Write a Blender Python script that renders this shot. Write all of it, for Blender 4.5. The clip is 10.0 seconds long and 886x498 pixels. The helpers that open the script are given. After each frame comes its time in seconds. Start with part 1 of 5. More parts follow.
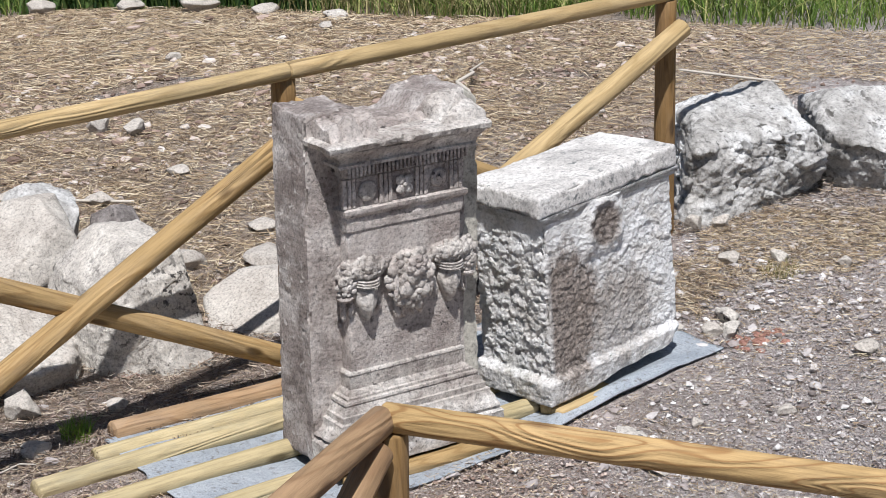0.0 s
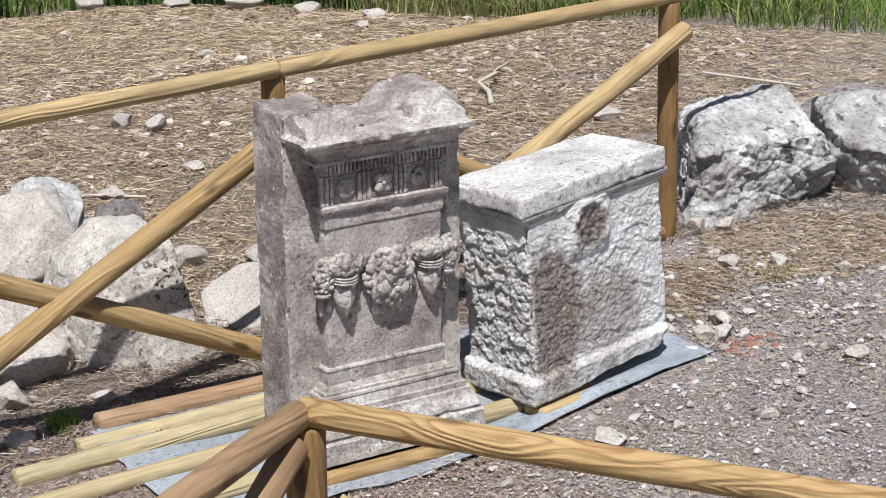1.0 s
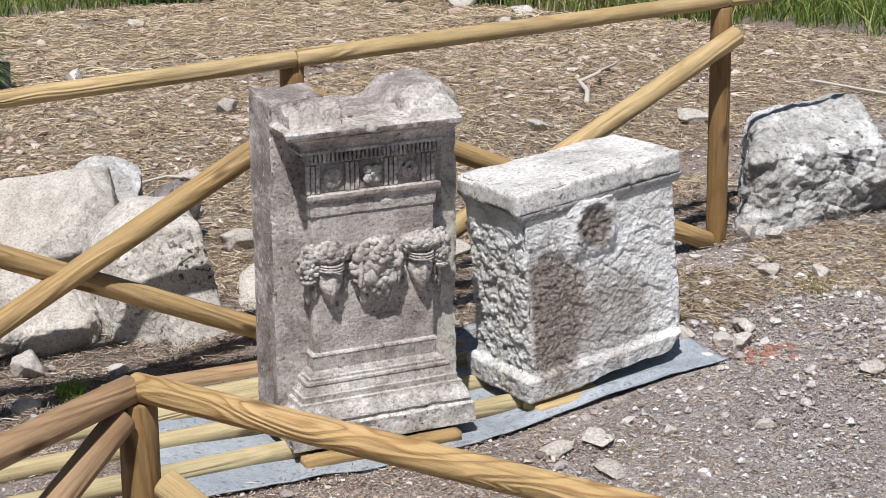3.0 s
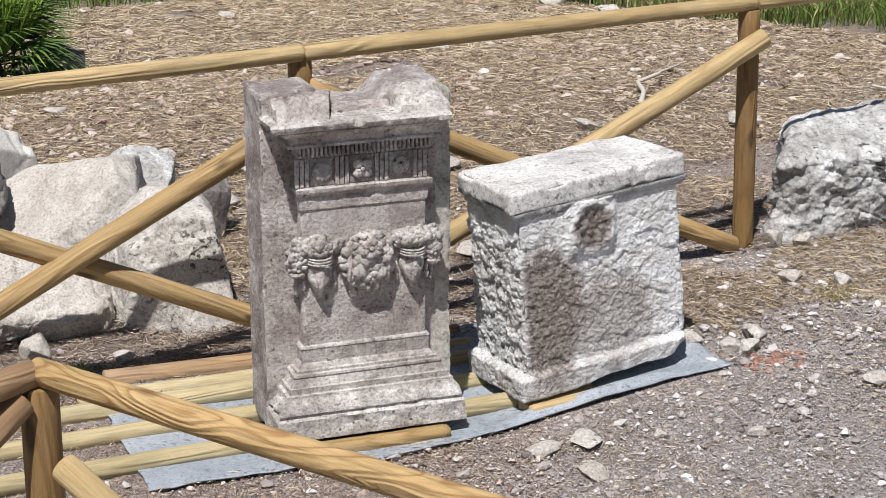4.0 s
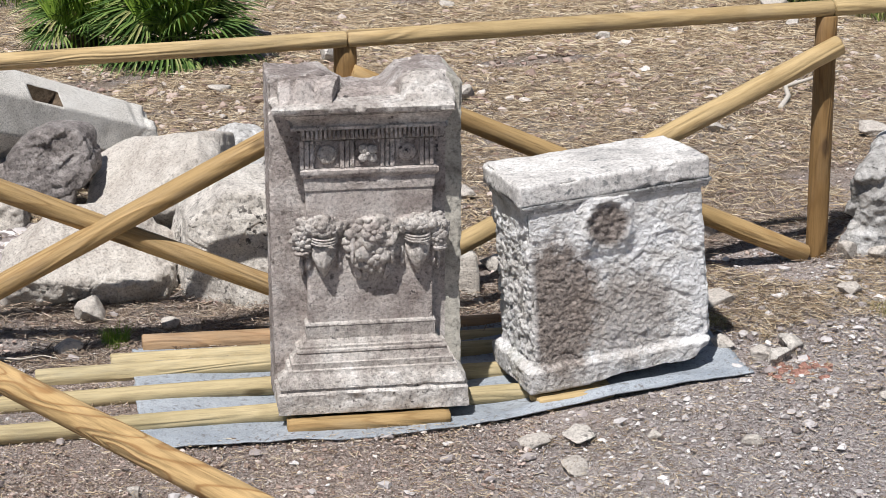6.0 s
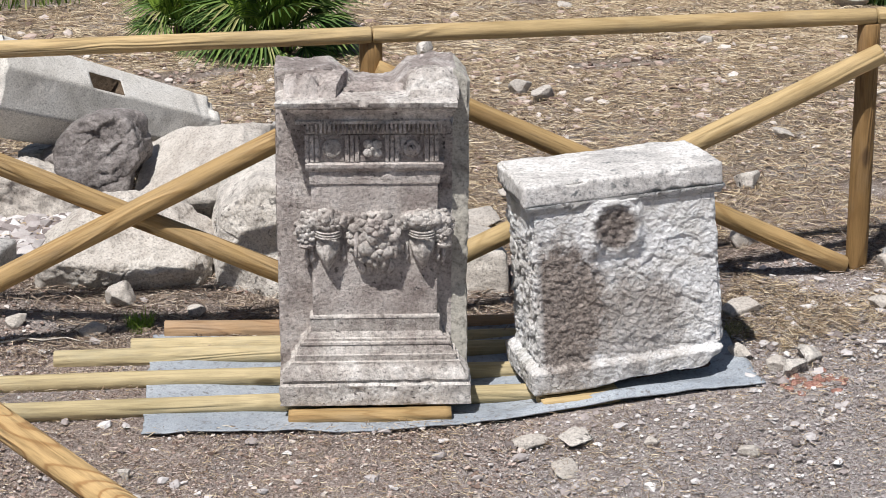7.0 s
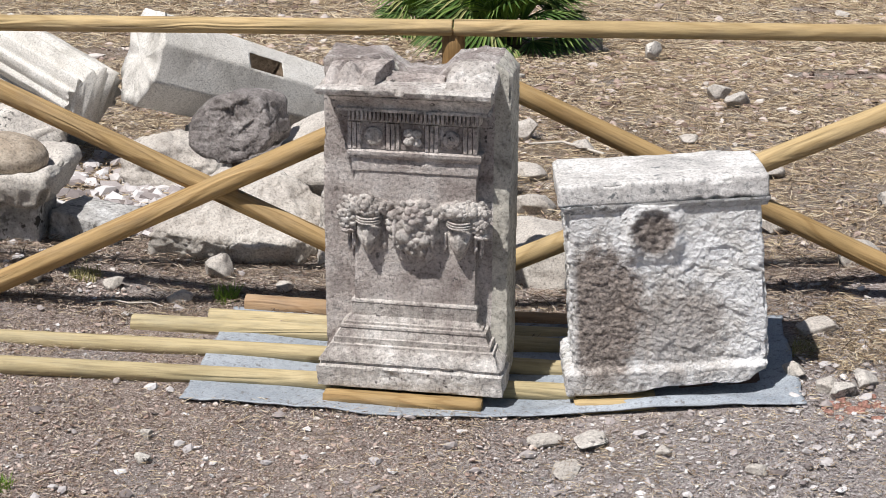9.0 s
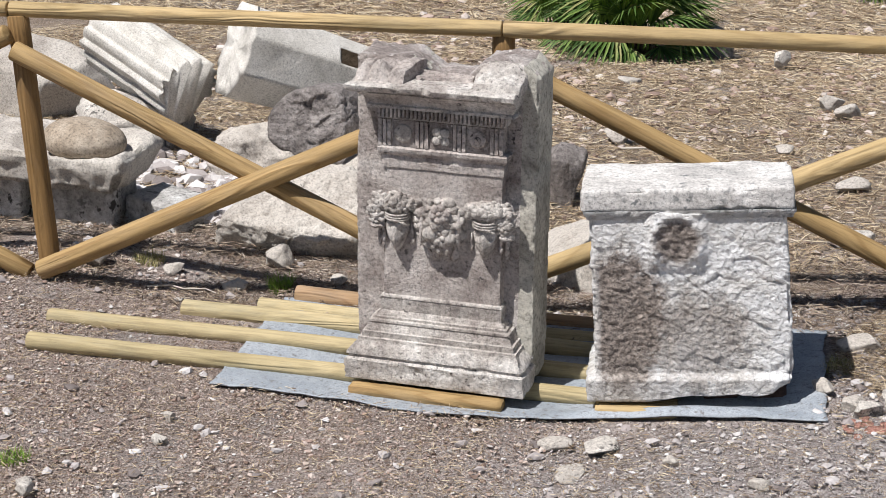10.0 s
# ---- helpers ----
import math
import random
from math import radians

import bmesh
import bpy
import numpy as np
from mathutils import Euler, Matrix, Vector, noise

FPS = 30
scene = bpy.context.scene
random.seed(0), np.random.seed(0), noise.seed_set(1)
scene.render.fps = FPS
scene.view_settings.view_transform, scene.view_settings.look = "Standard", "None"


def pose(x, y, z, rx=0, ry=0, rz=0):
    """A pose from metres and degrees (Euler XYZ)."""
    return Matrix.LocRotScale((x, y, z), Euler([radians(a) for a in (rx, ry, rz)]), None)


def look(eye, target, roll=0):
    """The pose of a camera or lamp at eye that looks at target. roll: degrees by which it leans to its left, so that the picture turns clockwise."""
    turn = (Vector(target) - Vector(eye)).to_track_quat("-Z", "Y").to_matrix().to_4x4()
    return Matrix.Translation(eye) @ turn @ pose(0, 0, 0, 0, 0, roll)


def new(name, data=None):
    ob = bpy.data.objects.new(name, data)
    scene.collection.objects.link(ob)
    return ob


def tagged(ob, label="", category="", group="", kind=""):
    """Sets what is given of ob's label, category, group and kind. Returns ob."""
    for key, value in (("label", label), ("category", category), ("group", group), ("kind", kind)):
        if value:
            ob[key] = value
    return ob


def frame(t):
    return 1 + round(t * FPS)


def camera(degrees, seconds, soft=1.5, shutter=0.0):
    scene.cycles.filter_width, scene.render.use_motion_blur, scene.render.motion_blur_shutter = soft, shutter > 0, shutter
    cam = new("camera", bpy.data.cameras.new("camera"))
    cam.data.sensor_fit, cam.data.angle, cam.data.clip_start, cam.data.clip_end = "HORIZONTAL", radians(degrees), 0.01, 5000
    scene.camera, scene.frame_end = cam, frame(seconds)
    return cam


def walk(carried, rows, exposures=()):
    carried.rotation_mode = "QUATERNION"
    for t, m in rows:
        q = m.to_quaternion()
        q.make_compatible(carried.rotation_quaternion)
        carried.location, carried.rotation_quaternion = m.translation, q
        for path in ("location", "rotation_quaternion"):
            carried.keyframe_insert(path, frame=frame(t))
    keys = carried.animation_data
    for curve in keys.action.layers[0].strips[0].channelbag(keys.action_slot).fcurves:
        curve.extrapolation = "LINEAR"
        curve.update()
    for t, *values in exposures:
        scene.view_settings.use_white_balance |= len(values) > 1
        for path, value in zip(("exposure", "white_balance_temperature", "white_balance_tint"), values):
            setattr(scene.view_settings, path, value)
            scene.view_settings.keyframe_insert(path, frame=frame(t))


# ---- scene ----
cam = camera(25.2, 10.0, soft=0.7)
PATH = [
    (0, (-2.776, -4.589, 2.415), (-1.712, -3.015, 1.789), -0.5),
    (0.5, (-2.665, -4.678, 2.412), (-1.629, -3.086, 1.787), -0.4),
    (1, (-2.55, -4.771, 2.417), (-1.552, -3.154, 1.792), -0.4),
    (1.5, (-2.418, -4.853, 2.414), (-1.471, -3.206, 1.788), -0.4),
    (2, (-2.247, -4.945, 2.423), (-1.355, -3.267, 1.797), -0.3),
    (2.5, (-2.067, -5.065, 2.419), (-1.232, -3.359, 1.794), -0.3),
    (2.7, (-2.003, -5.12, 2.421), (-1.192, -3.402, 1.795), -0.2),
    (4, (-1.459, -5.38, 2.428), (-0.826, -3.59, 1.798), 0.1),
    (4.5, (-1.226, -5.474, 2.433), (-0.676, -3.659, 1.798), 0.1),
    (5, (-0.985, -5.565, 2.431), (-0.519, -3.727, 1.796), 0.1),
    (5.5, (-0.728, -5.651, 2.44), (-0.35, -3.792, 1.805), 0.2),
    (6.8, (-0.023, -5.811, 2.444), (0.118, -3.921, 1.808), 0.3),
    (7, (0.095, -5.806, 2.439), (0.196, -3.913, 1.803), 0.4),
    (7.5, (0.396, -5.826, 2.446), (0.394, -3.931, 1.808), 0.4),
    (8, (0.694, -5.83, 2.444), (0.588, -3.938, 1.807), 0.4),
    (8.5, (0.991, -5.821, 2.443), (0.777, -3.938, 1.803), 0.5),
    (9, (1.288, -5.799, 2.446), (0.965, -3.932, 1.806), 0.5),
    (9.5, (1.61, -5.75, 2.455), (1.171, -3.908, 1.813), 0.5),
    (10, (1.92, -5.689, 2.461), (1.371, -3.876, 1.819), 0.7),
]
walk(cam, [(t, look(eye, target, roll)) for t, eye, target, roll in PATH],
     exposures=[(0, 0.22, 6290, 10), (2.5, 0.22, 6390, 10), (5, 0.22, 6450, 10), (8, 0.23, 6500, 10), (10, 0.23, 6500, 10)])

# ---- light ----
SUN_FROM = Vector((-0.30, -0.42, 1.0)).normalized()
world = bpy.data.worlds.new("sky")
scene.world = world
world.use_nodes = True
wn = world.node_tree
sky = wn.nodes.new("ShaderNodeTexSky")
sky.sky_type = "NISHITA"
sky.sun_disc = False
sky.sun_elevation = math.asin(SUN_FROM.z)
sky.sun_rotation = math.atan2(SUN_FROM.x, SUN_FROM.y)
wn.nodes["Background"].inputs["Strength"].default_value = 0.047
wn.links.new(sky.outputs[0], wn.nodes["Background"].inputs["Color"])
sun = new("sun", bpy.data.lights.new("sun", "SUN"))
sun.data.energy = 4.75
sun.data.angle = radians(0.6)
sun.data.color = (1.0, 0.965, 0.935)
sun.matrix_world = look(SUN_FROM * 20, (0, 0, 0))


# ---- materials ----
class Nodes:
    """A small builder for node materials."""

    def __init__(self, name):
        self.mat = bpy.data.materials.new(name)
        self.mat.use_nodes = True
        self.tree = self.mat.node_tree
        self.shader = self.tree.nodes["Principled BSDF"]
        self.coords = self.add("ShaderNodeTexCoord").outputs["Object"]

    def add(self, kind, **values):
        node = self.tree.nodes.new(kind)
        for key, value in values.items():
            node.inputs[key.replace("_", " ")].default_value = value
        return node

    def link(self, a, b):
        self.tree.links.new(a, b)

    def noise(self, scale, detail=5.0, rough=0.6, vector=None, distort=0.0):
        n = self.add("ShaderNodeTexNoise", Scale=scale, Detail=detail, Roughness=rough, Distortion=distort)
        self.link(vector or self.coords, n.inputs["Vector"])
        return n.outputs["Fac"]

    def ramp(self, fac, *stops):
        r = self.add("ShaderNodeValToRGB")
        while len(r.color_ramp.elements) < len(stops):
            r.color_ramp.elements.new(0.5)
        for e, (at, col) in zip(r.color_ramp.elements, stops):
            e.position = at
            e.color = (*col, 1) if isinstance(col, tuple) else (col, col, col, 1)
        self.link(fac, r.inputs[0])
        return r.outputs[0]

    def mix(self, fac, a, b, how="MIX"):
        m = self.tree.nodes.new("ShaderNodeMix")
        m.data_type, m.blend_type = "RGBA", how
        for value, socket in ((fac, m.inputs[0]), (a, m.inputs[6]), (b, m.inputs[7])):
            if isinstance(value, (int, float)):
                socket.default_value = value
            elif isinstance(value, tuple):
                socket.default_value = (*value, 1)
            else:
                self.link(value, socket)
        return m.outputs[2]

    def math(self, how, a, b=0.0):
        m = self.tree.nodes.new("ShaderNodeMath")
        m.operation = how
        for value, socket in ((a, m.inputs[0]), (b, m.inputs[1])):
            if isinstance(value, (int, float)):
                socket.default_value = value
            else:
                self.link(value, socket)
        return m.outputs[0]

    def scaled(self, sx, sy, sz, shift=None):
        m = self.add("ShaderNodeMapping")
        m.inputs["Scale"].default_value = (sx, sy, sz)
        self.link(self.coords, m.inputs["Vector"])
        if shift is not None:
            self.link(shift, m.inputs["Location"])
        return m.outputs[0]

    def bump(self, *layers):
        normal = None
        for height, depth in layers:
            b = self.add("ShaderNodeBump", Strength=1.0, Distance=depth)
            self.link(height, b.inputs["Height"])
            if normal is not None:
                self.link(normal, b.inputs["Normal"])
            normal = b.outputs[0]
        self.link(normal, self.shader.inputs["Normal"])

    def done(self, colour, rough=0.9, metal=0.0, spec=0.3):
        if isinstance(colour, tuple):
            self.shader.inputs["Base Color"].default_value = (*colour, 1)
        else:
            self.link(colour, self.shader.inputs["Base Color"])
        if isinstance(rough, float):
            self.shader.inputs["Roughness"].default_value = rough
        else:
            self.link(rough, self.shader.inputs["Roughness"])
        self.shader.inputs["Metallic"].default_value = metal
        self.shader.inputs["Specular IOR Level"].default_value = spec
        return self.mat


def stone(name, dark, mid, light, patch=4.0, grain=70.0, relief=0.006, specks=None, speck_size=38.0, cut=0.62, vein=0.6):
    n = Nodes(name)
    big = n.noise(patch, 6, 0.65, distort=0.4)
    fine = n.noise(grain, 6, 0.7)
    col = n.ramp(big, (0.32, dark), (0.48, mid), (0.66, light))
    col = n.mix(0.85, col, n.ramp(fine, (0.33, 0.42), (0.48, 1.0), (0.66, 1.3)), "MULTIPLY")
    col = n.mix(vein, col, n.ramp(n.noise(grain * 0.3, 5, 0.75), (0.32, 0.6), (0.5, 1.0), (0.68, 1.22)), "MULTIPLY")
    pits = n.ramp(n.noise(grain * 2.7, 3, 0.6), (0.3, 0.35), (0.42, 1.0))
    col = n.mix(0.7, col, pits, "MULTIPLY")
    if specks:
        where = n.math("MULTIPLY", n.ramp(n.noise(speck_size, 3, 0.55), (cut, 0.0), (cut + 0.05, 1.0)),
                       n.ramp(n.noise(patch * 1.3, 3), (0.45, 0.0), (0.6, 1.0)))
        col = n.mix(where, col, specks)
    n.bump((n.noise(patch * 5, 6, 0.65), relief), (fine, relief * 0.35), (n.noise(grain * 4, 3), relief * 0.10))
    return n.done(col, 0.92, spec=0.2)


def wood(name, pale, deep, grey=(0.3, 0.27, 0.23), weather=0.25, figure=0.45):
    """Round timber; its grain runs along the local z axis."""
    n = Nodes(name)
    rnd = n.add("ShaderNodeObjectInfo").outputs["Random"]
    shift = n.math("MULTIPLY", rnd, 37.0)
    v = n.scaled(9.0, 9.0, 1.15, shift) if figure < 0.5 else n.scaled(10.0, 10.0, 2.6, shift)
    rings = n.noise(1.0, 1.6, 0.45, v, 0.5)
    wave = n.math("SINE", n.math("MULTIPLY", rings, 60.0 + 20.0 * (figure > 0.5)))
    col = n.ramp(wave, (0.0, pale), (0.7, tuple(0.88 * a + 0.12 * b for a, b in zip(pale, deep))), (0.985, tuple((1 - figure) * a + figure * b for a, b in zip(pale, deep))))
    fibre = n.noise(1.0, 6, 0.75, n.scaled(120, 120, 7, shift))
    col = n.mix(0.8, col, n.ramp(fibre, (0.3, 0.5), (0.5, 0.95), (0.68, 1.15)), "MULTIPLY")
    hue = n.ramp(n.noise(1.0, 3, 0.6, n.scaled(3, 3, 2.2, shift)), (0.35, (0.72, 0.70, 0.62)), (0.65, (1.1, 1.06, 1.0)))
    col = n.mix(0.8, col, hue, "MULTIPLY")
    knot = n.add("ShaderNodeTexVoronoi", Scale=1.0, Randomness=1.0)
    n.link(n.scaled(9, 9, 3.2, shift), knot.inputs["Vector"])
    col = n.mix(n.ramp(knot.outputs["Distance"], (0.08, 0.9), (0.15, 0.0)), col, tuple(0.45 * c for c in deep))
    worn = n.ramp(n.noise(1.0, 5, 0.7, n.scaled(12, 12, 3, shift)), (0.5, 0.0), (0.75, weather))
    col = n.mix(worn, col, grey)
    col = n.mix(n.math("MULTIPLY", rnd, 0.25), col, tuple(0.8 * c for c in deep))
    check = n.ramp(n.noise(1.0, 3, 0.5, n.scaled(46, 46, 1.3, shift)), (0.64, 0.0), (0.69, 1.0))
    check = n.math("MULTIPLY", check, n.ramp(n.noise(1.0, 2, 0.5, n.scaled(7, 7, 2.0, shift)), (0.50, 0.0), (0.62, 0.6)))
    col = n.mix(check, col, tuple(0.22 * c for c in deep))
    stain = n.ramp(n.noise(1.0, 6, 0.7, n.scaled(22, 22, 9, shift)), (0.62, 0.0), (0.74, 0.35))
    col = n.mix(stain, col, tuple(0.6 * c for c in deep))
    n.bump((wave, 0.001), (fibre, 0.002), (n.math("SUBTRACT", 1.0, check), 0.004))
    return n.done(col, 0.72, spec=0.25)


ALTAR = stone("altar_limestone", (0.27, 0.228, 0.21), (0.48, 0.43, 0.40), (0.70, 0.66, 0.63), 5.0, 85, 0.012,
              (0.10, 0.09, 0.088), 60, 0.60)
SLAB = stone("brown_grey_slab_limestone", (0.19, 0.158, 0.146), (0.34, 0.297, 0.277), (0.62, 0.58, 0.555), 4.5, 110, 0.012,
             (0.70, 0.67, 0.64), 45, 0.60)
# paler altar stone for the plinth, cornice and most carvings
PALE_ALTAR = stone("pale_altar_limestone", (0.30, 0.262, 0.24), (0.50, 0.46, 0.425), (0.72, 0.69, 0.655), 7.0, 85, 0.011,
                 (0.13, 0.115, 0.11), 60, 0.62)
LIME = stone("pale_limestone", (0.36, 0.324, 0.289), (0.49, 0.453, 0.41), (0.57, 0.538, 0.493), 4.0, 110, 0.008, vein=0.2)
LICHEN = stone("lichened_limestone", (0.37, 0.345, 0.32), (0.56, 0.525, 0.48), (0.66, 0.63, 0.585), 5.0, 105, 0.008,
               (0.07, 0.065, 0.062), 46, 0.55, vein=0.3)
GREY = stone("grey_limestone", (0.28, 0.268, 0.252), (0.48, 0.47, 0.455), (0.76, 0.765, 0.765), 4.2, 45, 0.016,
             (0.10, 0.095, 0.088), 24, 0.57)
DARK = stone("dark_porous_stone", (0.17, 0.15, 0.142), (0.29, 0.262, 0.25), (0.44, 0.405, 0.39), 7.0, 60, 0.018)
BROWN = stone("brown_rounded_stone", (0.25, 0.20, 0.15), (0.36, 0.30, 0.235), (0.45, 0.39, 0.32), 5.0, 90, 0.005)
PALE_WOOD = wood("pale_pine", (0.56, 0.43, 0.24), (0.31, 0.205, 0.085), weather=0.3, figure=0.36)
LOG_WOOD = wood("weathered_log_pine", (0.53, 0.45, 0.28), (0.29, 0.22, 0.105), (0.36, 0.34, 0.25), 0.6, figure=0.18)
ORANGE_WOOD = wood("orange_pine", (0.46, 0.325, 0.16), (0.22, 0.125, 0.045))
BROWN_WOOD = wood("brown_weathered_pine", (0.43, 0.295, 0.18), (0.22, 0.125, 0.068), weather=0.4)
FIGURED_WOOD = wood("figured_orange_pine", (0.56, 0.40, 0.20), (0.21, 0.085, 0.022), figure=0.58, weather=0.2)
POST_WOOD = wood("dark_post_pine", (0.31, 0.195, 0.085), (0.16, 0.088, 0.034), weather=0.2)


def by_island(name, *stops, rough=0.85):
    n = Nodes(name)
    rnd = n.add("ShaderNodeNewGeometry").outputs["Random Per Island"]
    col = n.ramp(rnd, *stops)
    col = n.mix(0.5, col, n.ramp(n.noise(120, 4), (0.3, 0.7), (0.65, 1.1)), "MULTIPLY")
    return n.done(col, rough, spec=0.2)


GRAVEL = by_island("gravel_bits", (0.0, (0.12, 0.083, 0.066)), (0.35, (0.33, 0.24, 0.20)), (0.62, (0.51, 0.41, 0.36)),
                   (0.88, (0.55, 0.485, 0.445)), (1.0, (0.70, 0.655, 0.615)))
PALE_GRAVEL = by_island("pale_gravel_bits", (0.0, (0.17, 0.145, 0.138)), (0.3, (0.34, 0.302, 0.292)), (0.6, (0.46, 0.43, 0.424)), (0.88, (0.60, 0.575, 0.57)), (1.0, (0.76, 0.74, 0.735)))
NEEDLES = by_island("brown_needles", (0.0, (0.06, 0.045, 0.037)), (0.35, (0.18, 0.13, 0.095)), (0.7, (0.33, 0.26, 0.195)), (1.0, (0.55, 0.48, 0.39)))
STRAW = by_island("dry_straw", (0.0, (0.10, 0.069, 0.045)), (0.3, (0.29, 0.21, 0.132)), (0.65, (0.49, 0.385, 0.25)), (1.0, (0.68, 0.59, 0.44)))
GRASS = by_island("green_grass", (0.0, (0.06, 0.11, 0.018)), (0.45, (0.13, 0.21, 0.04)), (0.75, (0.22, 0.29, 0.07)), (1.0, (0.38, 0.36, 0.15)), rough=0.6)
HAY = by_island("dry_tall_grass", (0.0, (0.18, 0.19, 0.06)), (0.5, (0.36, 0.32, 0.15)), (1.0, (0.55, 0.48, 0.27)), rough=0.7)
SHRUB = by_island("dark_shrub_leaves", (0.0, (0.02, 0.045, 0.014)), (0.6, (0.055, 0.11, 0.03)), (1.0, (0.13, 0.20, 0.06)), rough=0.5)
PALM = by_island("palm_leaflets", (0.0, (0.03, 0.065, 0.016)), (0.5, (0.085, 0.155, 0.035)), (0.9, (0.19, 0.27, 0.07)), (1.0, (0.34, 0.31, 0.15)), rough=0.6)
FRESH = by_island("fresh_palm_leaflets", (0.0, (0.10, 0.19, 0.025)), (1.0, (0.25, 0.37, 0.06)), rough=0.55)


def soil():
    n = Nodes("stony_soil")
    pos = n.add("ShaderNodeSeparateXYZ")
    n.link(n.coords, pos.inputs[0])
    fine = n.noise(55, 8, 0.75)
    mid = n.noise(7, 6, 0.7, distort=0.5)
    earth = n.ramp(fine, (0.30, (0.11, 0.080, 0.067)), (0.46, (0.37, 0.29, 0.252)), (0.62, (0.66, 0.57, 0.52)))
    litter = n.ramp(n.noise(90, 8, 0.8), (0.3, (0.15, 0.108, 0.072)), (0.5, (0.38, 0.292, 0.193)), (0.7, (0.58, 0.47, 0.32)))
    edge = n.math("ADD", pos.outputs["Y"], n.math("MULTIPLY", n.math("SUBTRACT", mid, 0.5), 3.0))
    edge = n.math("SUBTRACT", edge, n.math("MULTIPLY", n.math("MAXIMUM", pos.outputs["X"], 0.0), 0.35))
    col = n.mix(n.ramp(n.math("MULTIPLY", n.math("ADD", edge, 1.0), 0.25), (0.38, 0.0), (0.62, 0.85)), earth, litter)
    for size, keep in ((75, 0.55), (150, 0.75)):
        chip = n.add("ShaderNodeTexVoronoi", Scale=size, Randomness=1.0)
        n.link(n.coords, chip.inputs["Vector"])
        tone = n.ramp(chip.outputs["Color"], (0.0, (0.06, 0.043, 0.035)), (0.4, (0.23, 0.178, 0.15)), (0.7, (0.43, 0.36, 0.32)), (0.95, (0.66, 0.60, 0.56)))
        col = n.mix(n.math("MULTIPLY", n.ramp(chip.outputs["Distance"], (0.25, 1.0), (0.6, 0.2)), keep), col, tone)
    col = n.mix(0.8, col, n.ramp(n.noise(190, 4, 0.8), (0.36, 0.45), (0.5, 1.12), (0.64, 1.75)), "MULTIPLY")
    dust = n.ramp(n.noise(2.6, 5, 0.6), (0.50, 0.0), (0.66, 0.6))
    col = n.mix(dust, col, n.ramp(fine, (0.35, (0.27, 0.245, 0.24)), (0.6, (0.53, 0.503, 0.50))))
    bleach = n.math("ADD", pos.outputs["X"], n.math("MULTIPLY", n.math("SUBTRACT", mid, 0.5), 1.6))
    col = n.mix(n.ramp(n.math("MULTIPLY", n.math("SUBTRACT", bleach, pos.outputs["Y"]), 0.25), (0.12, 0.0), (0.42, 0.82)), col, n.ramp(fine, (0.32, (0.22, 0.190, 0.184)), (0.46, (0.46, 0.412, 0.402)), (0.60, (0.70, 0.655, 0.645))))
    col = n.mix(0.5, col, n.ramp(mid, (0.3, 0.6), (0.6, 1.1)), "MULTIPLY")
    n.bump((mid, 0.04), (fine, 0.022), (chip.outputs["Distance"], 0.006), (n.noise(260, 4, 0.7), 0.006))
    return n.done(col, 0.95, spec=0.15)


SOIL = soil()


def membrane():
    n = Nodes("blue_grey_sheet")
    col = n.ramp(n.noise(4, 6, 0.7), (0.35, (0.25, 0.285, 0.325)), (0.65, (0.38, 0.415, 0.455)))
    col = n.mix(n.ramp(n.noise(60, 5, 0.7), (0.54, 0.0), (0.66, 0.8)), col, (0.13, 0.12, 0.115))
    col = n.mix(0.8, col, n.ramp(n.noise(220, 4, 0.7), (0.35, 0.55), (0.6, 1.15)), "MULTIPLY")
    n.bump((n.noise(12, 4), 0.006), (n.noise(150, 3), 0.001))
    return n.done(col, 0.6, spec=0.4)


SHEET = membrane()


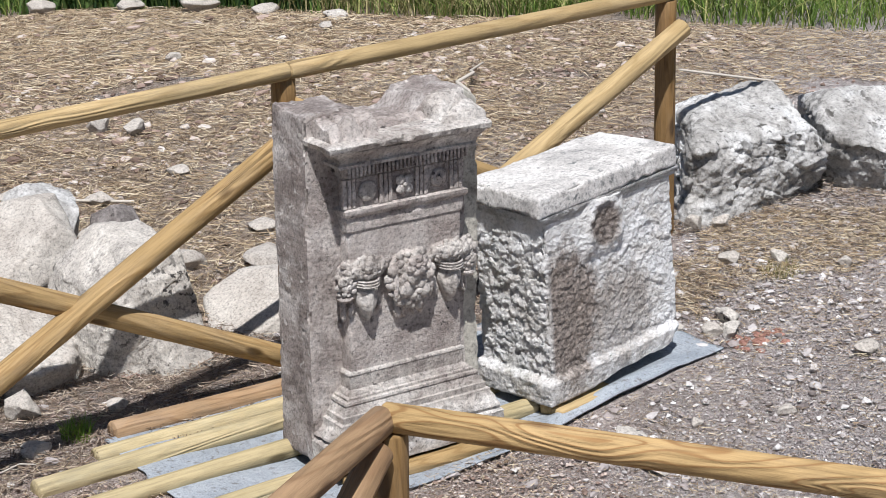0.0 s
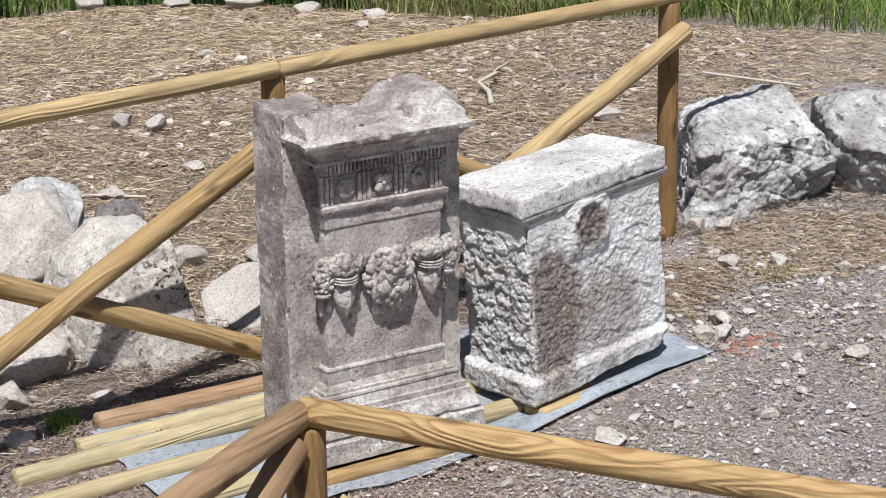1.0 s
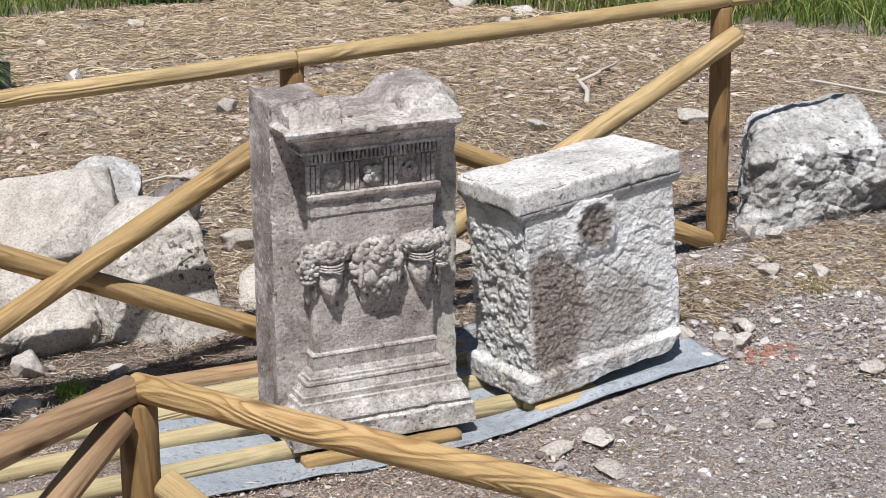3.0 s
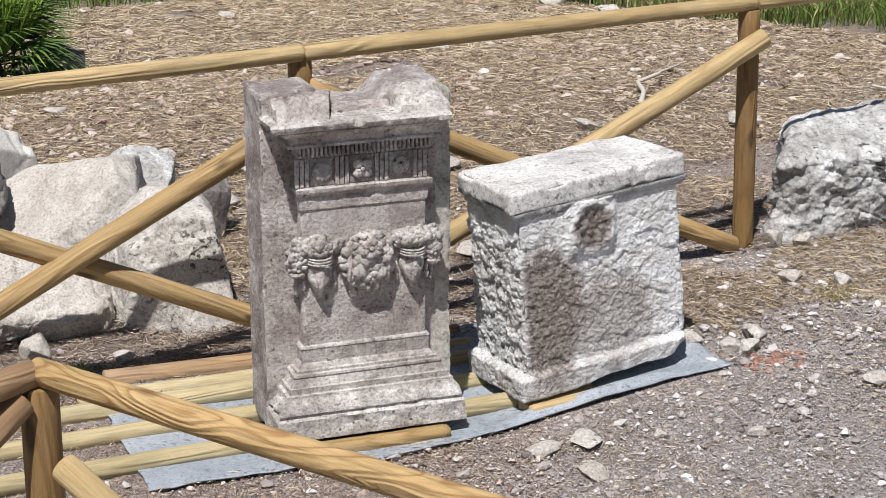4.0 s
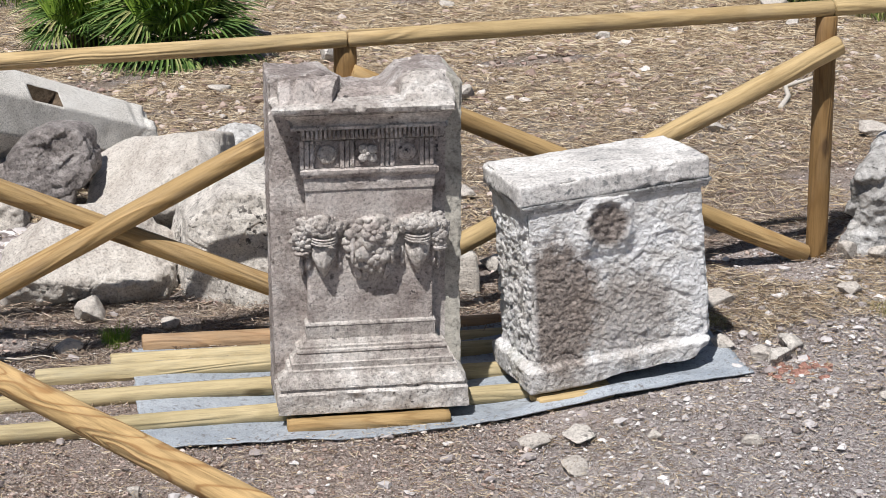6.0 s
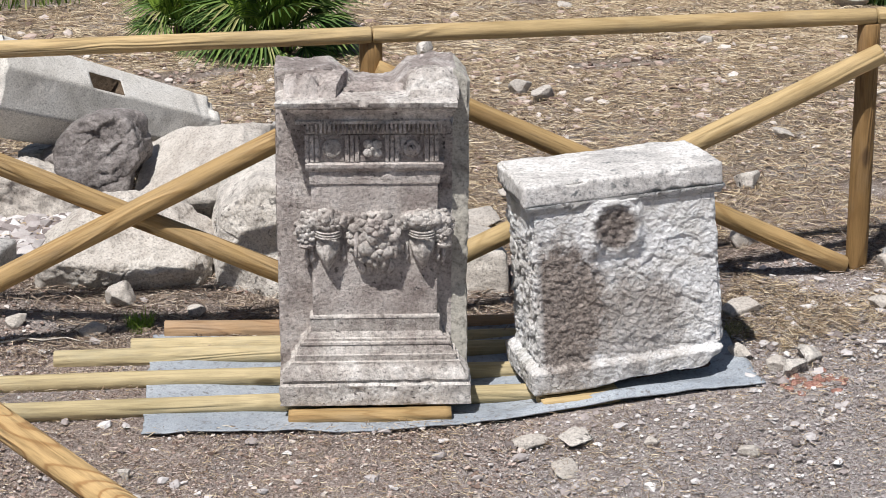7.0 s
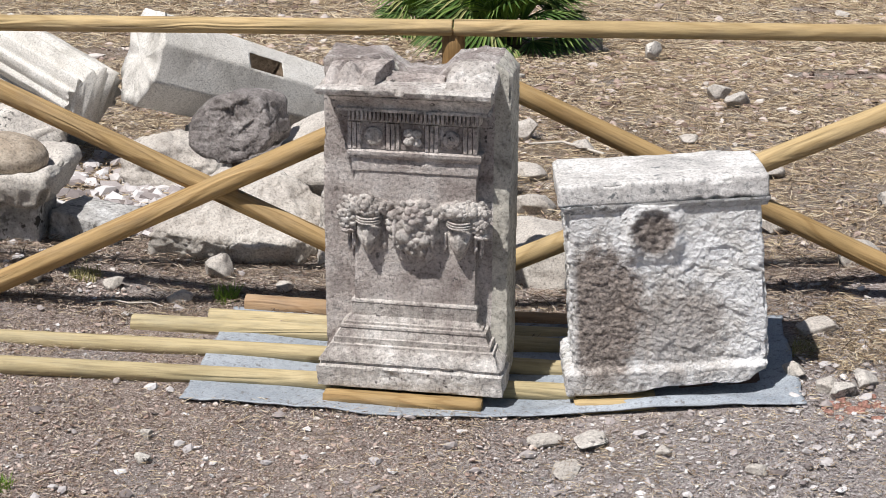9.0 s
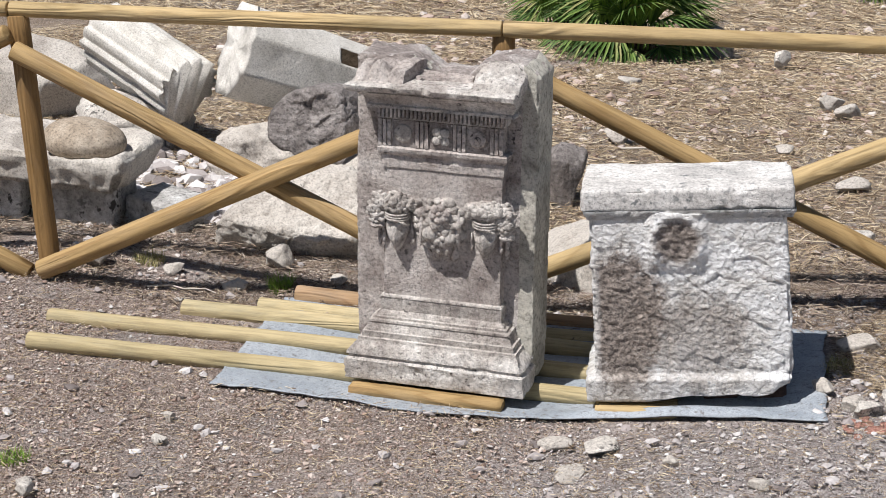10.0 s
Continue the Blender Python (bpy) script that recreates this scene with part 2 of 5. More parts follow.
def stele_stone():
    """Rough-hewn white marble with a brown stain low on one side and green growth on the end."""
    n = Nodes("stained_white_marble")
    pos = n.add("ShaderNodeSeparateXYZ")
    n.link(n.coords, pos.inputs[0])
    x, y, z = pos.outputs
    big, fine = n.noise(6, 6, 0.65, distort=0.5), n.noise(70, 6, 0.7)
    col = n.ramp(big, (0.33, (0.58, 0.545, 0.51)), (0.46, (0.78, 0.765, 0.745)), (0.58, (0.87, 0.872, 0.875)))

    def blob(cx, cz, rx, rz, soft):
        dx = n.math("DIVIDE", n.math("SUBTRACT", x, cx), rx)
        dz = n.math("DIVIDE", n.math("SUBTRACT", z, cz), rz)
        d = n.math("ADD", n.math("MULTIPLY", dx, dx), n.math("MULTIPLY", dz, dz))
        d = n.math("ADD", d, n.math("MULTIPLY", n.math("SUBTRACT", n.noise(17, 9, 0.82), 0.5), soft * 1.25))
        return n.ramp(d, (0.45, 1.0), (1.0, 0.0))
    front = n.ramp(n.math("ADD", x, n.math("MULTIPLY", n.math("SUBTRACT", big, 0.5), 0.05)), (0.004, 0.12), (0.03, 1.0))
    stain = n.mix(1.0, blob(0.085, 0.27, 0.165, 0.28, 1.9), n.math("MULTIPLY", blob(0.30, 0.21, 0.20, 0.18, 3.2), 0.6), "LIGHTEN")
    col = n.mix(n.math("MULTIPLY", n.math("MULTIPLY", stain, front), 0.92), col, n.ramp(fine, (0.35, (0.10, 0.078, 0.066)), (0.65, (0.38, 0.315, 0.27))))
    scar = blob(0.258, 0.530, 0.080, 0.088, 0.9)
    scar = n.math("MULTIPLY", scar, n.ramp(y, (0.05, 1.0), (0.06, 0.0)))
    col = n.mix(n.math("MULTIPLY", scar, 0.9), col, n.ramp(n.noise(60, 5, 0.75), (0.35, (0.10, 0.078, 0.066)), (0.5, (0.21, 0.17, 0.145)), (0.7, (0.38, 0.33, 0.30))))
    dirt = n.math("MULTIPLY", n.ramp(n.math("ADD", z, n.math("MULTIPLY", n.math("SUBTRACT", big, 0.5), 0.25)), (0.06, 0.75), (0.13, 0.0)), n.ramp(n.noise(16, 6, 0.8), (0.38, 0.15), (0.6, 1.0)))
    col = n.mix(dirt, col, n.ramp(fine, (0.35, (0.27, 0.235, 0.21)), (0.65, (0.60, 0.565, 0.53))))
    green = n.math("MULTIPLY", n.ramp(x, (0.0, 1.0), (0.03, 0.0)), n.ramp(n.noise(8, 5, 0.7), (0.52, 0.0), (0.68, 0.4)))
    col = n.mix(green, col, n.ramp(fine, (0.35, (0.12, 0.125, 0.085)), (0.65, (0.33, 0.33, 0.26))))
    col = n.mix(0.85, col, n.ramp(fine, (0.3, 0.6), (0.48, 1.0), (0.7, 1.12)), "MULTIPLY")
    cells = []
    for size in (38, 80):
        cell = n.add("ShaderNodeTexVoronoi", Scale=size, Randomness=1.0)
        warped = n.mix(0.035, n.coords, n.add("ShaderNodeTexNoise", Scale=16.0, Detail=4.0).outputs["Color"], "ADD")
        n.link(warped, cell.inputs["Vector"])
        cells.append(cell.outputs["Distance"])
    n.bump((cells[0], 0.007), (cells[1], 0.005), (n.noise(60, 5, 0.7), 0.006), (fine, 0.005), (n.noise(210, 4, 0.7), 0.003))
    return n.done(col, 0.88, spec=0.25)


STELE = stele_stone()


# ---- geometry helpers ----
def lattice(P, seed):
    """Smooth value noise in -1..1 at the rows of P."""
    i = np.floor(P).astype(np.int64)
    f = P - i
    f = f * f * (3 - 2 * f)
    out = np.zeros(len(P))
    for dx in (0, 1):
        for dy in (0, 1):
            for dz in (0, 1):
                h = ((i[:, 0] + dx) * 374761393 + (i[:, 1] + dy) * 668265263 + (i[:, 2] + dz) * 1442695041 + seed * 69069) & 0xFFFFFFFF
                h = ((h ^ (h >> 13)) * 1274126177) & 0xFFFFFFFF
                h = (h ^ (h >> 16)) & 0xFFFF
                w = (f[:, 0] if dx else 1 - f[:, 0]) * (f[:, 1] if dy else 1 - f[:, 1]) * (f[:, 2] if dz else 1 - f[:, 2])
                out += w * (h / 32767.5 - 1)
    return out


def fbm(P, scale, octaves=4, seed=0, gain=0.5):
    out, amp, total = np.zeros(len(P)), 1.0, 0.0
    for k in range(octaves):
        out += amp * lattice(P * scale + 11.3 * k, seed + k)
        total += amp
        amp *= gain
        scale *= 2.03
    return out / total


def ridged(P, scale, octaves=3, seed=0):
    out, amp = np.zeros(len(P)), 1.0
    for k in range(octaves):
        out += amp * (1 - 2 * np.abs(lattice(P * scale + 7.1 * k, seed + k)))
        amp *= 0.5
        scale *= 2.1
    return out / 1.75


def scales(P, seed):
    """Cellular facets: for each row of P the offset from the nearest of the scattered seeds, its distance, the gap to the next one and three random numbers of its cell."""
    i = np.floor(P).astype(np.int64)
    near, second = np.full(len(P), 9.0), np.full(len(P), 9.0)
    off, rnd = np.zeros((len(P), 3)), np.zeros((len(P), 3))
    for dx in (-1, 0, 1):
        for dy in (-1, 0, 1):
            for dz in (-1, 0, 1):
                c = i + (dx, dy, dz)
                f = np.zeros((len(P), 3))
                g = np.zeros((len(P), 3))
                for k in range(6):
                    h = (c[:, 0] * 374761393 + c[:, 1] * 668265263 + c[:, 2] * 1442695041 + (seed + k * 31) * 69069) & 0xFFFFFFFF
                    h = ((h ^ (h >> 13)) * 1274126177) & 0xFFFFFFFF
                    (f if k < 3 else g)[:, k % 3] = ((h ^ (h >> 16)) & 0xFFFF) / 65535.0
                d = P - (c + f)
                q = np.linalg.norm(d, axis=1)
                hit = q < near
                second = np.where(hit, near, np.minimum(second, q))
                off[hit], rnd[hit], near = d[hit], g[hit], np.where(hit, q, near)
    return off, near, second - near, rnd


def mesh(name, V, F, material, smooth=True, crease=0):
    me = bpy.data.meshes.new(name)
    me.from_pydata(np.asarray(V, float).tolist(), [], F if isinstance(F, list) else np.asarray(F).tolist())
    me.materials.append(material)
    if smooth:
        me.polygons.foreach_set("use_smooth", [True] * len(me.polygons))
        if crease:
            me.set_sharp_from_angle(angle=radians(crease))
    me.update()
    return me


def part(name, data, parent, label="", at=None):
    ob = new(name, data)
    ob.parent = parent
    if at is not None:
        ob.matrix_basis = at
    return tagged(ob, label)


def empty(name, label, category, at=None, group=""):
    ob = tagged(new(name), label, category, group)
    ob.empty_display_size = 0.1
    if at is not None:
        ob.matrix_world = at
    return ob


def join(*pieces):
    """Several (V, F) as one."""
    V, F, k = [], [], 0
    for v, f in pieces:
        V.append(np.asarray(v, float))
        F += [tuple(int(i) + k for i in q) for q in f]
        k += len(v)
    return np.concatenate(V), F


def box_grid(lo, hi, cell, r=0.006):
    """A box with rounded edges, cut into cells. Returns points, quads and outward normals."""
    lo, hi = np.array(lo, float), np.array(hi, float)
    n = np.maximum(2, np.round((hi - lo) / cell).astype(int))
    pts, quads = {}, []

    def at(i, j, k):
        return pts.setdefault((i, j, k), len(pts))
    for ax in range(3):
        a, b = (ax + 1) % 3, (ax + 2) % 3
        for side in (0, n[ax]):
            for i in range(n[a]):
                for j in range(n[b]):
                    q = []
                    for di, dj in ((0, 0), (1, 0), (1, 1), (0, 1)):
                        c = [0, 0, 0]
                        c[ax], c[a], c[b] = side, i + di, j + dj
                        q.append(at(*c))
                    quads.append(q if side else q[::-1])
    V = lo + np.array(list(pts), float) / n * (hi - lo)
    inner = np.clip(V, lo + r, hi - r)
    d = V - inner
    N = d / np.maximum(np.linalg.norm(d, axis=1, keepdims=True), 1e-9)
    return inner + N * r, quads, N


def worn_box(lo, hi, cell=0.012, r=0.006, amp=0.003, scale=14, seed=0, chips=0.006):
    V, F, N = box_grid(lo, hi, cell, r)
    push = amp * fbm(V, scale, 4, seed)
    corner = (np.abs(N) > 0.25).sum(1) > 1
    bite = np.maximum(0, fbm(V, scale * 1.7, 3, seed + 40) - 0.08) * chips * 6
    push -= np.where(corner, bite, bite * 0.12)
    return V + N * push[:, None], F


def moulding(profile, x0, x1, yf, yb, kx=1.0, step=0.010, amp=0.0015, seed=0, chips=0.004):
    """A moulding round the two ends and the front of a block. profile: (out, z) from below to above."""
    prof = []
    for (o0, z0), (o1, z1) in zip(profile, profile[1:]):
        k = max(1, int(math.hypot(o1 - o0, z1 - z0) / 0.007))
        prof += [(o0 + (o1 - o0) * i / k, z0 + (z1 - z0) * i / k) for i in range(k)]
    prof.append(profile[-1])
    na, nb = max(2, int((yb - yf + 0.05) / step)), max(2, int((x1 - x0) / step))
    V, cols = [], 2 * na + nb + 1
    for o, z in prof:
        a, b, c = x0 - o * kx, x1 + o * kx, yf - o
        V += [(a, yb + (c - yb) * i / na, z) for i in range(na)]
        V += [(a + (b - a) * i / nb, c, z) for i in range(nb)]
        V += [(b, c + (yb - c) * i / na, z) for i in range(na + 1)]
    F = [(r * cols + c, r * cols + c + 1, (r + 1) * cols + c + 1, (r + 1) * cols + c) for r in range(len(prof) - 1) for c in range(cols - 1)]
    V = np.array(V)
    cen = np.array(((x0 + x1) / 2, yb, 0))
    N = V - cen
    N[:, 2] = 0
    N /= np.maximum(np.linalg.norm(N, axis=1, keepdims=True), 1e-6)
    out = np.repeat([o for o, z in prof], cols)
    proud = out > np.quantile([o for o, z in prof], 0.55)
    push = amp * fbm(V, 30, 3, seed) - np.where(proud, 1.0, 0.1) * chips * 5 * np.maximum(0, fbm(V, 22, 3, seed + 9) - 0.1)
    return V + N * push[:, None], F


_spheres = {}


def ico(level):
    if level not in _spheres:
        bm = bmesh.new()
        bmesh.ops.create_icosphere(bm, subdivisions=level, radius=1.0)
        _spheres[level] = (np.array([v.co[:] for v in bm.verts]), [tuple(v.index for v in f.verts) for f in bm.faces])
        bm.free()
    return _spheres[level]


def lump(centre, size, level=3, amp=0.1, scale=1.6, seed=0, cuts=0, hard=0.75, box=1.0, strata=0.0):
    """A ball cut by flat planes and roughened; size is its half extents."""
    P, F = ico(level)
    P = np.sign(P) * np.abs(P) ** box
    rng = np.random.default_rng(seed + 5)
    for _ in range(cuts):
        n = rng.normal(size=3)
        n /= np.linalg.norm(n)
        d = rng.uniform(hard - 0.12, hard + 0.12)
        P -= np.maximum(0, P @ n - d)[:, None] * n * 0.93
    d = amp * fbm(P, scale, 5, seed, 0.55) + amp * 0.35 * ridged(P, scale * 2.4, 3, seed + 3)
    if cuts:
        d += amp * 0.32 * ridged(P, scale * 6, 3, seed + 13) + amp * 0.16 * fbm(P, scale * 20, 3, seed + 17)
    if strata:
        warp = P[:, 2] * 4.5 + 0.9 * fbm(P, 1.4, 3, seed + 21) + 0.5 * P[:, 0]
        d += strata * (np.abs((warp % 1.0) - 0.5) * 2 - 0.5) * (1 - np.clip(P[:, 2], 0, 1) ** 2)
    return P * (1 + d)[:, None] * np.array(size) + np.array(centre), F


def rod(p0, p1, r0, r1=None, sides=20, rings=14, amp=0.02, seed=0, bend=0.0):
    """A round timber in its own frame: returns a mesh and the pose that carries its z axis from p0 to p1."""
    r1 = r0 if r1 is None else r1
    p0, p1 = Vector(p0), Vector(p1)
    L = (p1 - p0).length
    V, F = [], []
    levels = [(0.0, 0.0), (0.0, 0.90), (0.004, 1.0)] + [(L * (k + 1) / (rings + 1), 1.0) for k in range(rings)] + [(L - 0.004, 1.0), (L, 0.90), (L, 0.0)]
    for z, s in levels:
        r = (r0 + (r1 - r0) * z / L) * s
        for i in range(sides):
            a = 2 * math.pi * i / sides
            V.append((r * math.cos(a), r * math.sin(a), z))
    n = sides
    for k in range(len(levels) - 1):
        for i in range(n):
            F.append((k * n + i, k * n + (i + 1) % n, (k + 1) * n + (i + 1) % n, (k + 1) * n + i))
    V = np.array(V)
    Q = V.copy()
    Q[:, 2] *= 0.25
    k = 1 + amp * fbm(Q, 18, 3, seed)
    V[:, :2] *= k[:, None]
    V[:, 0] += bend * np.sin(np.pi * V[:, 2] / L)
    turn = (p1 - p0).to_track_quat("Z", "Y").to_matrix().to_4x4()
    return V, F, Matrix.Translation(p0) @ turn @ pose(0, 0, 0, 0, 0, (seed * 77) % 360)


def soft_plus(v, k=0.15):
    v = np.asarray(v, float) / k
    return k * (np.maximum(v, 0) + np.log1p(np.exp(-np.abs(v))))


def ground_z(x, y):
    """The lie of the land: a nearly level shelf that falls away behind."""
    x, y = np.asarray(x, float), np.asarray(y, float)
    z = -0.063 + 0.06 * (soft_plus(x - 0.6) - soft_plus(x - 2.4)) + 0.055 * (soft_plus(y + 0.6) - soft_plus(y - 1.3))
    d = soft_plus(y - 1.8, 0.3)
    fall = np.where(d < 4, 0.02 * d * d, 0.32 + 0.12 * (np.minimum(d, 12) - 4))
    z = z - fall * (0.7 + 0.12 * np.clip(x, 0, 2.5))
    z = z - 0.035 * np.exp(-((x - 0.35) / 0.65) ** 4 - ((y - 0.22) / 0.35) ** 4)
    z = z + 0.07 * np.exp(-((x + 1.55) / 0.45) ** 2 - ((y - 0.45) / 0.45) ** 2)
    return z


def gz(x, y):
    return float(ground_z(x, y))


# edge of the stony shelf; tall grass grows outside it
SHELF = [(-60, 6.3), (-3.9, 6.5), (-2.6, 7.1), (-1.7, 8.0), (-0.4, 9.0), (0.9, 9.2), (2.2, 9.7), (3.3, 9.9), (4.0, 8.3), (4.25, 6.0),
         (4.5, 4.3), (5.1, 3.0), (6.5, 1.0), (60, -30), (60, -60), (-60, -60)]


def in_shelf(x, y):
    inside = np.zeros(len(x), bool)
    for (x0, y0), (x1, y1) in zip(SHELF, SHELF[1:] + SHELF[:1]):
        cross = ((y0 > y) != (y1 > y)) & (x < (x1 - x0) * (y - y0) / ((y1 - y0) or 1e-9) + x0)
        inside ^= cross
    return inside


# ---- ground ----
def axis(lo, hi, step, far):
    mid = np.arange(lo, hi, step)
    grow = np.geomspace(step * 2, far, 26)
    return np.concatenate((lo - grow[::-1], mid, mid[-1] + grow))


gx, gy = axis(-3.2, 6.0, 0.036, 250), axis(-2.2, 9.6, 0.036, 250)
X, Y = np.meshgrid(gx, gy)
flat = np.column_stack((X.ravel(), Y.ravel(), np.zeros(X.size)))
near = np.exp(-np.maximum(0, np.hypot(flat[:, 0] - 1, flat[:, 1] - 3) - 8) / 3)
Z = ground_z(X, Y).ravel() + near * (0.008 * fbm(flat, 2.2, 3, 5) + 0.006 * fbm(flat, 14, 3, 6))
flat[:, 2] = Z
w = len(gx)
idx = np.arange(len(gy) - 1)[:, None] * w + np.arange(w - 1)[None, :]
quads = np.stack((idx, idx + 1, idx + w + 1, idx + w), -1).reshape(-1, 4)
tagged(new("ground", mesh("ground", flat, quads, SOIL)), "dry stony soil with straw litter", "ground", kind="structure")


# ---- fence ----
def timber(name, p0, p1, r, parent, material, seed, r1=None, bend=0.0, label=""):
    V, F, m = rod(p0, p1, r, r1, seed=seed, bend=bend)
    return part(name, mesh(name, V, F, material), parent, label, m)


back_fence = empty("timber_fence", "low round-pole pine fence with crossed braces", "fence")
A0, A1 = (-1.42, 0.43, gz(-1.42, 0.43) - 0.08), (-1.515, 0.45, 0.985)
B0, B1 = (0.20, 0.69, gz(0.2, 0.69) - 0.08), (0.195, 0.69, 1.0)
C0, C1 = (1.955, 0.905, gz(1.955, 0.905) - 0.08), (1.935, 0.905, 1.0)
for k, (p, q) in enumerate(((A0, A1), (B0, B1), (C0, C1))):
    timber("post", p, q, 0.039, back_fence, POST_WOOD, 3 + k)
timber("top_rail", (-1.54, 0.445, 1.005), (0.195, 0.665, 1.018), 0.028, back_fence, PALE_WOOD, 11)
timber("top_rail", (0.200, 0.668, 1.018), (1.95, 0.90, 1.025), 0.029, back_fence, PALE_WOOD, 12)
timber("top_rail", (1.956, 0.902, 1.025), (3.5, 1.17, 1.03), 0.029, back_fence, PALE_WOOD, 13)
timber("top_rail", (-1.545, 0.44, 1.005), (-3.2, 0.25, 1.0), 0.028, back_fence, PALE_WOOD, 14)
timber("brace", (-1.50, 0.375, 0.875), (0.16, 0.615, 0.085), 0.036, back_fence, ORANGE_WOOD, 21)
timber("brace", (-1.425, 0.345, 0.075), (0.19, 0.60, 0.835), 0.038, back_fence, ORANGE_WOOD, 22)
timber("brace", (0.21, 0.66, 0.90), (1.90, 0.875, 0.115), 0.036, back_fence, ORANGE_WOOD, 23)
timber("brace", (0.24, 0.64, 0.125), (1.97, 0.845, 0.905), 0.037, back_fence, PALE_WOOD, 24)
timber("brace", (-1.52, 0.385, 0.93), (-3.1, 0.16, 0.1), 0.036, back_fence, ORANGE_WOOD, 25)
timber("brace", (-1.475, 0.36, 0.055), (-3.1, 0.20, 0.85), 0.036, back_fence, ORANGE_WOOD, 26)

near_fence = empty("corner_fence", "corner of a round-pole pine fence in front", "fence")
N1 = (-1.015, -1.80)
timber("post", (N1[0], N1[1], gz(*N1) - 0.08), (N1[0], N1[1], 0.985), 0.038, near_fence, POST_WOOD, 31)
timber("top_rail", (-1.018, -1.792, 1.010), (-0.02, -3.23, 1.02), 0.028, near_fence, FIGURED_WOOD, 33)
timber("top_rail", (-1.025, -1.800, 1.008), (-2.45, -2.70, 0.99), 0.029, near_fence, BROWN_WOOD, 34)
timber("brace", (-1.05, -1.825, 0.965), (-2.35, -2.60, 0.10), 0.030, near_fence, BROWN_WOOD, 36)
timber("brace", (-0.985, -1.85, 0.83), (-0.08, -3.10, 0.08), 0.030, near_fence, PALE_WOOD, 37)
for k, (px, py) in enumerate(((-0.02, -3.25), (-2.47, -2.71))):
    timber("post", (px, py, gz(px, py) - 0.08), (px, py, 0.985), 0.038, near_fence, POST_WOOD, 41 + k)


# ---- logs, boards and sheet under the blocks ----
def single_log(p0, p1, r, material, seed, label, r1=None, name="log"):
    V, F, m = rod(p0, p1, r, r1, seed=seed, rings=24, bend=0.006)
    ob = new(name, mesh(name, V, F, material))
    ob.matrix_world = m
    return tagged(ob, label, "log", "logs under the carved blocks")


single_log((-1.23, -0.115, 0.000), (0.76, 0.070, -0.024), 0.031, LOG_WOOD, 51, "pale round pine log lying on a sheet")
single_log((-1.27, 0.110, 0.000), (0.74, 0.258, -0.024), 0.031, LOG_WOOD, 52, "pale round pine log lying on a sheet")
single_log((-0.86, 0.330, 0.002), (0.76, 0.445, -0.022), 0.034, LOG_WOOD, 53, "greenish round pine log lying on a sheet")
single_log((-0.62, 0.45, 0.000), (0.74, 0.548, -0.015), 0.030, LOG_WOOD, 54, "yellow round pine log lying on a sheet")
single_log((-0.515, 0.55, 0.020), (0.72, 0.625, 0.002), 0.035, BROWN_WOOD, 55, "brown cracked pine log lying on the ground")


def board(name, lo, hi, at, material, label, seed):
    V, F = worn_box(lo, hi, 0.02, 0.004, 0.001, 10, seed, 0.002)
    V = V[:, [1, 2, 0]]
    turn = Matrix(((0, 0, 1, 0), (1, 0, 0, 0), (0, 1, 0, 0), (0, 0, 0, 1)))
    ob = new(name, mesh(name, V, F, material))
    ob.matrix_world = at @ turn
    return tagged(ob, label, "board")


board("board", (-0.255, -0.03, -0.021), (0.255, 0.03, 0.021), pose(0.175, -0.092, -0.028, 0, -0.4, 1), ORANGE_WOOD,
      "orange pine board wedged under the carved altar", 61)
board("board", (-0.13, -0.05, -0.02), (0.13, 0.05, 0.02), pose(0.84, -0.005, -0.014, 0, -2, 9), PALE_WOOD, "pale pine board under the white marble block", 62)
# brick colours are darkened to hold the deep shadow under the block
for k, (bx, by, bz) in enumerate(((1.08, 0.20, 0.004), (1.22, 0.22, 0.014))):
    V, F = worn_box((-0.06, -0.10, -0.035), (0.06, 0.10, 0.035), 0.014, 0.006, 0.002, 20, 70 + k)
    ob = new("prop_brick", mesh("prop_brick", V, F, stone("shade_dark_brick" if k == 0 else "shade_dark_red_brick", (0.05, 0.036, 0.03), (0.085, 0.055, 0.043), (0.14, 0.085, 0.065), 9)))
    ob.matrix_world = pose(bx, by, bz, 0, -4, 9)
    tagged(ob, "old brick propping up the marble block, darkened for the shade there", "brick", "props under the block")


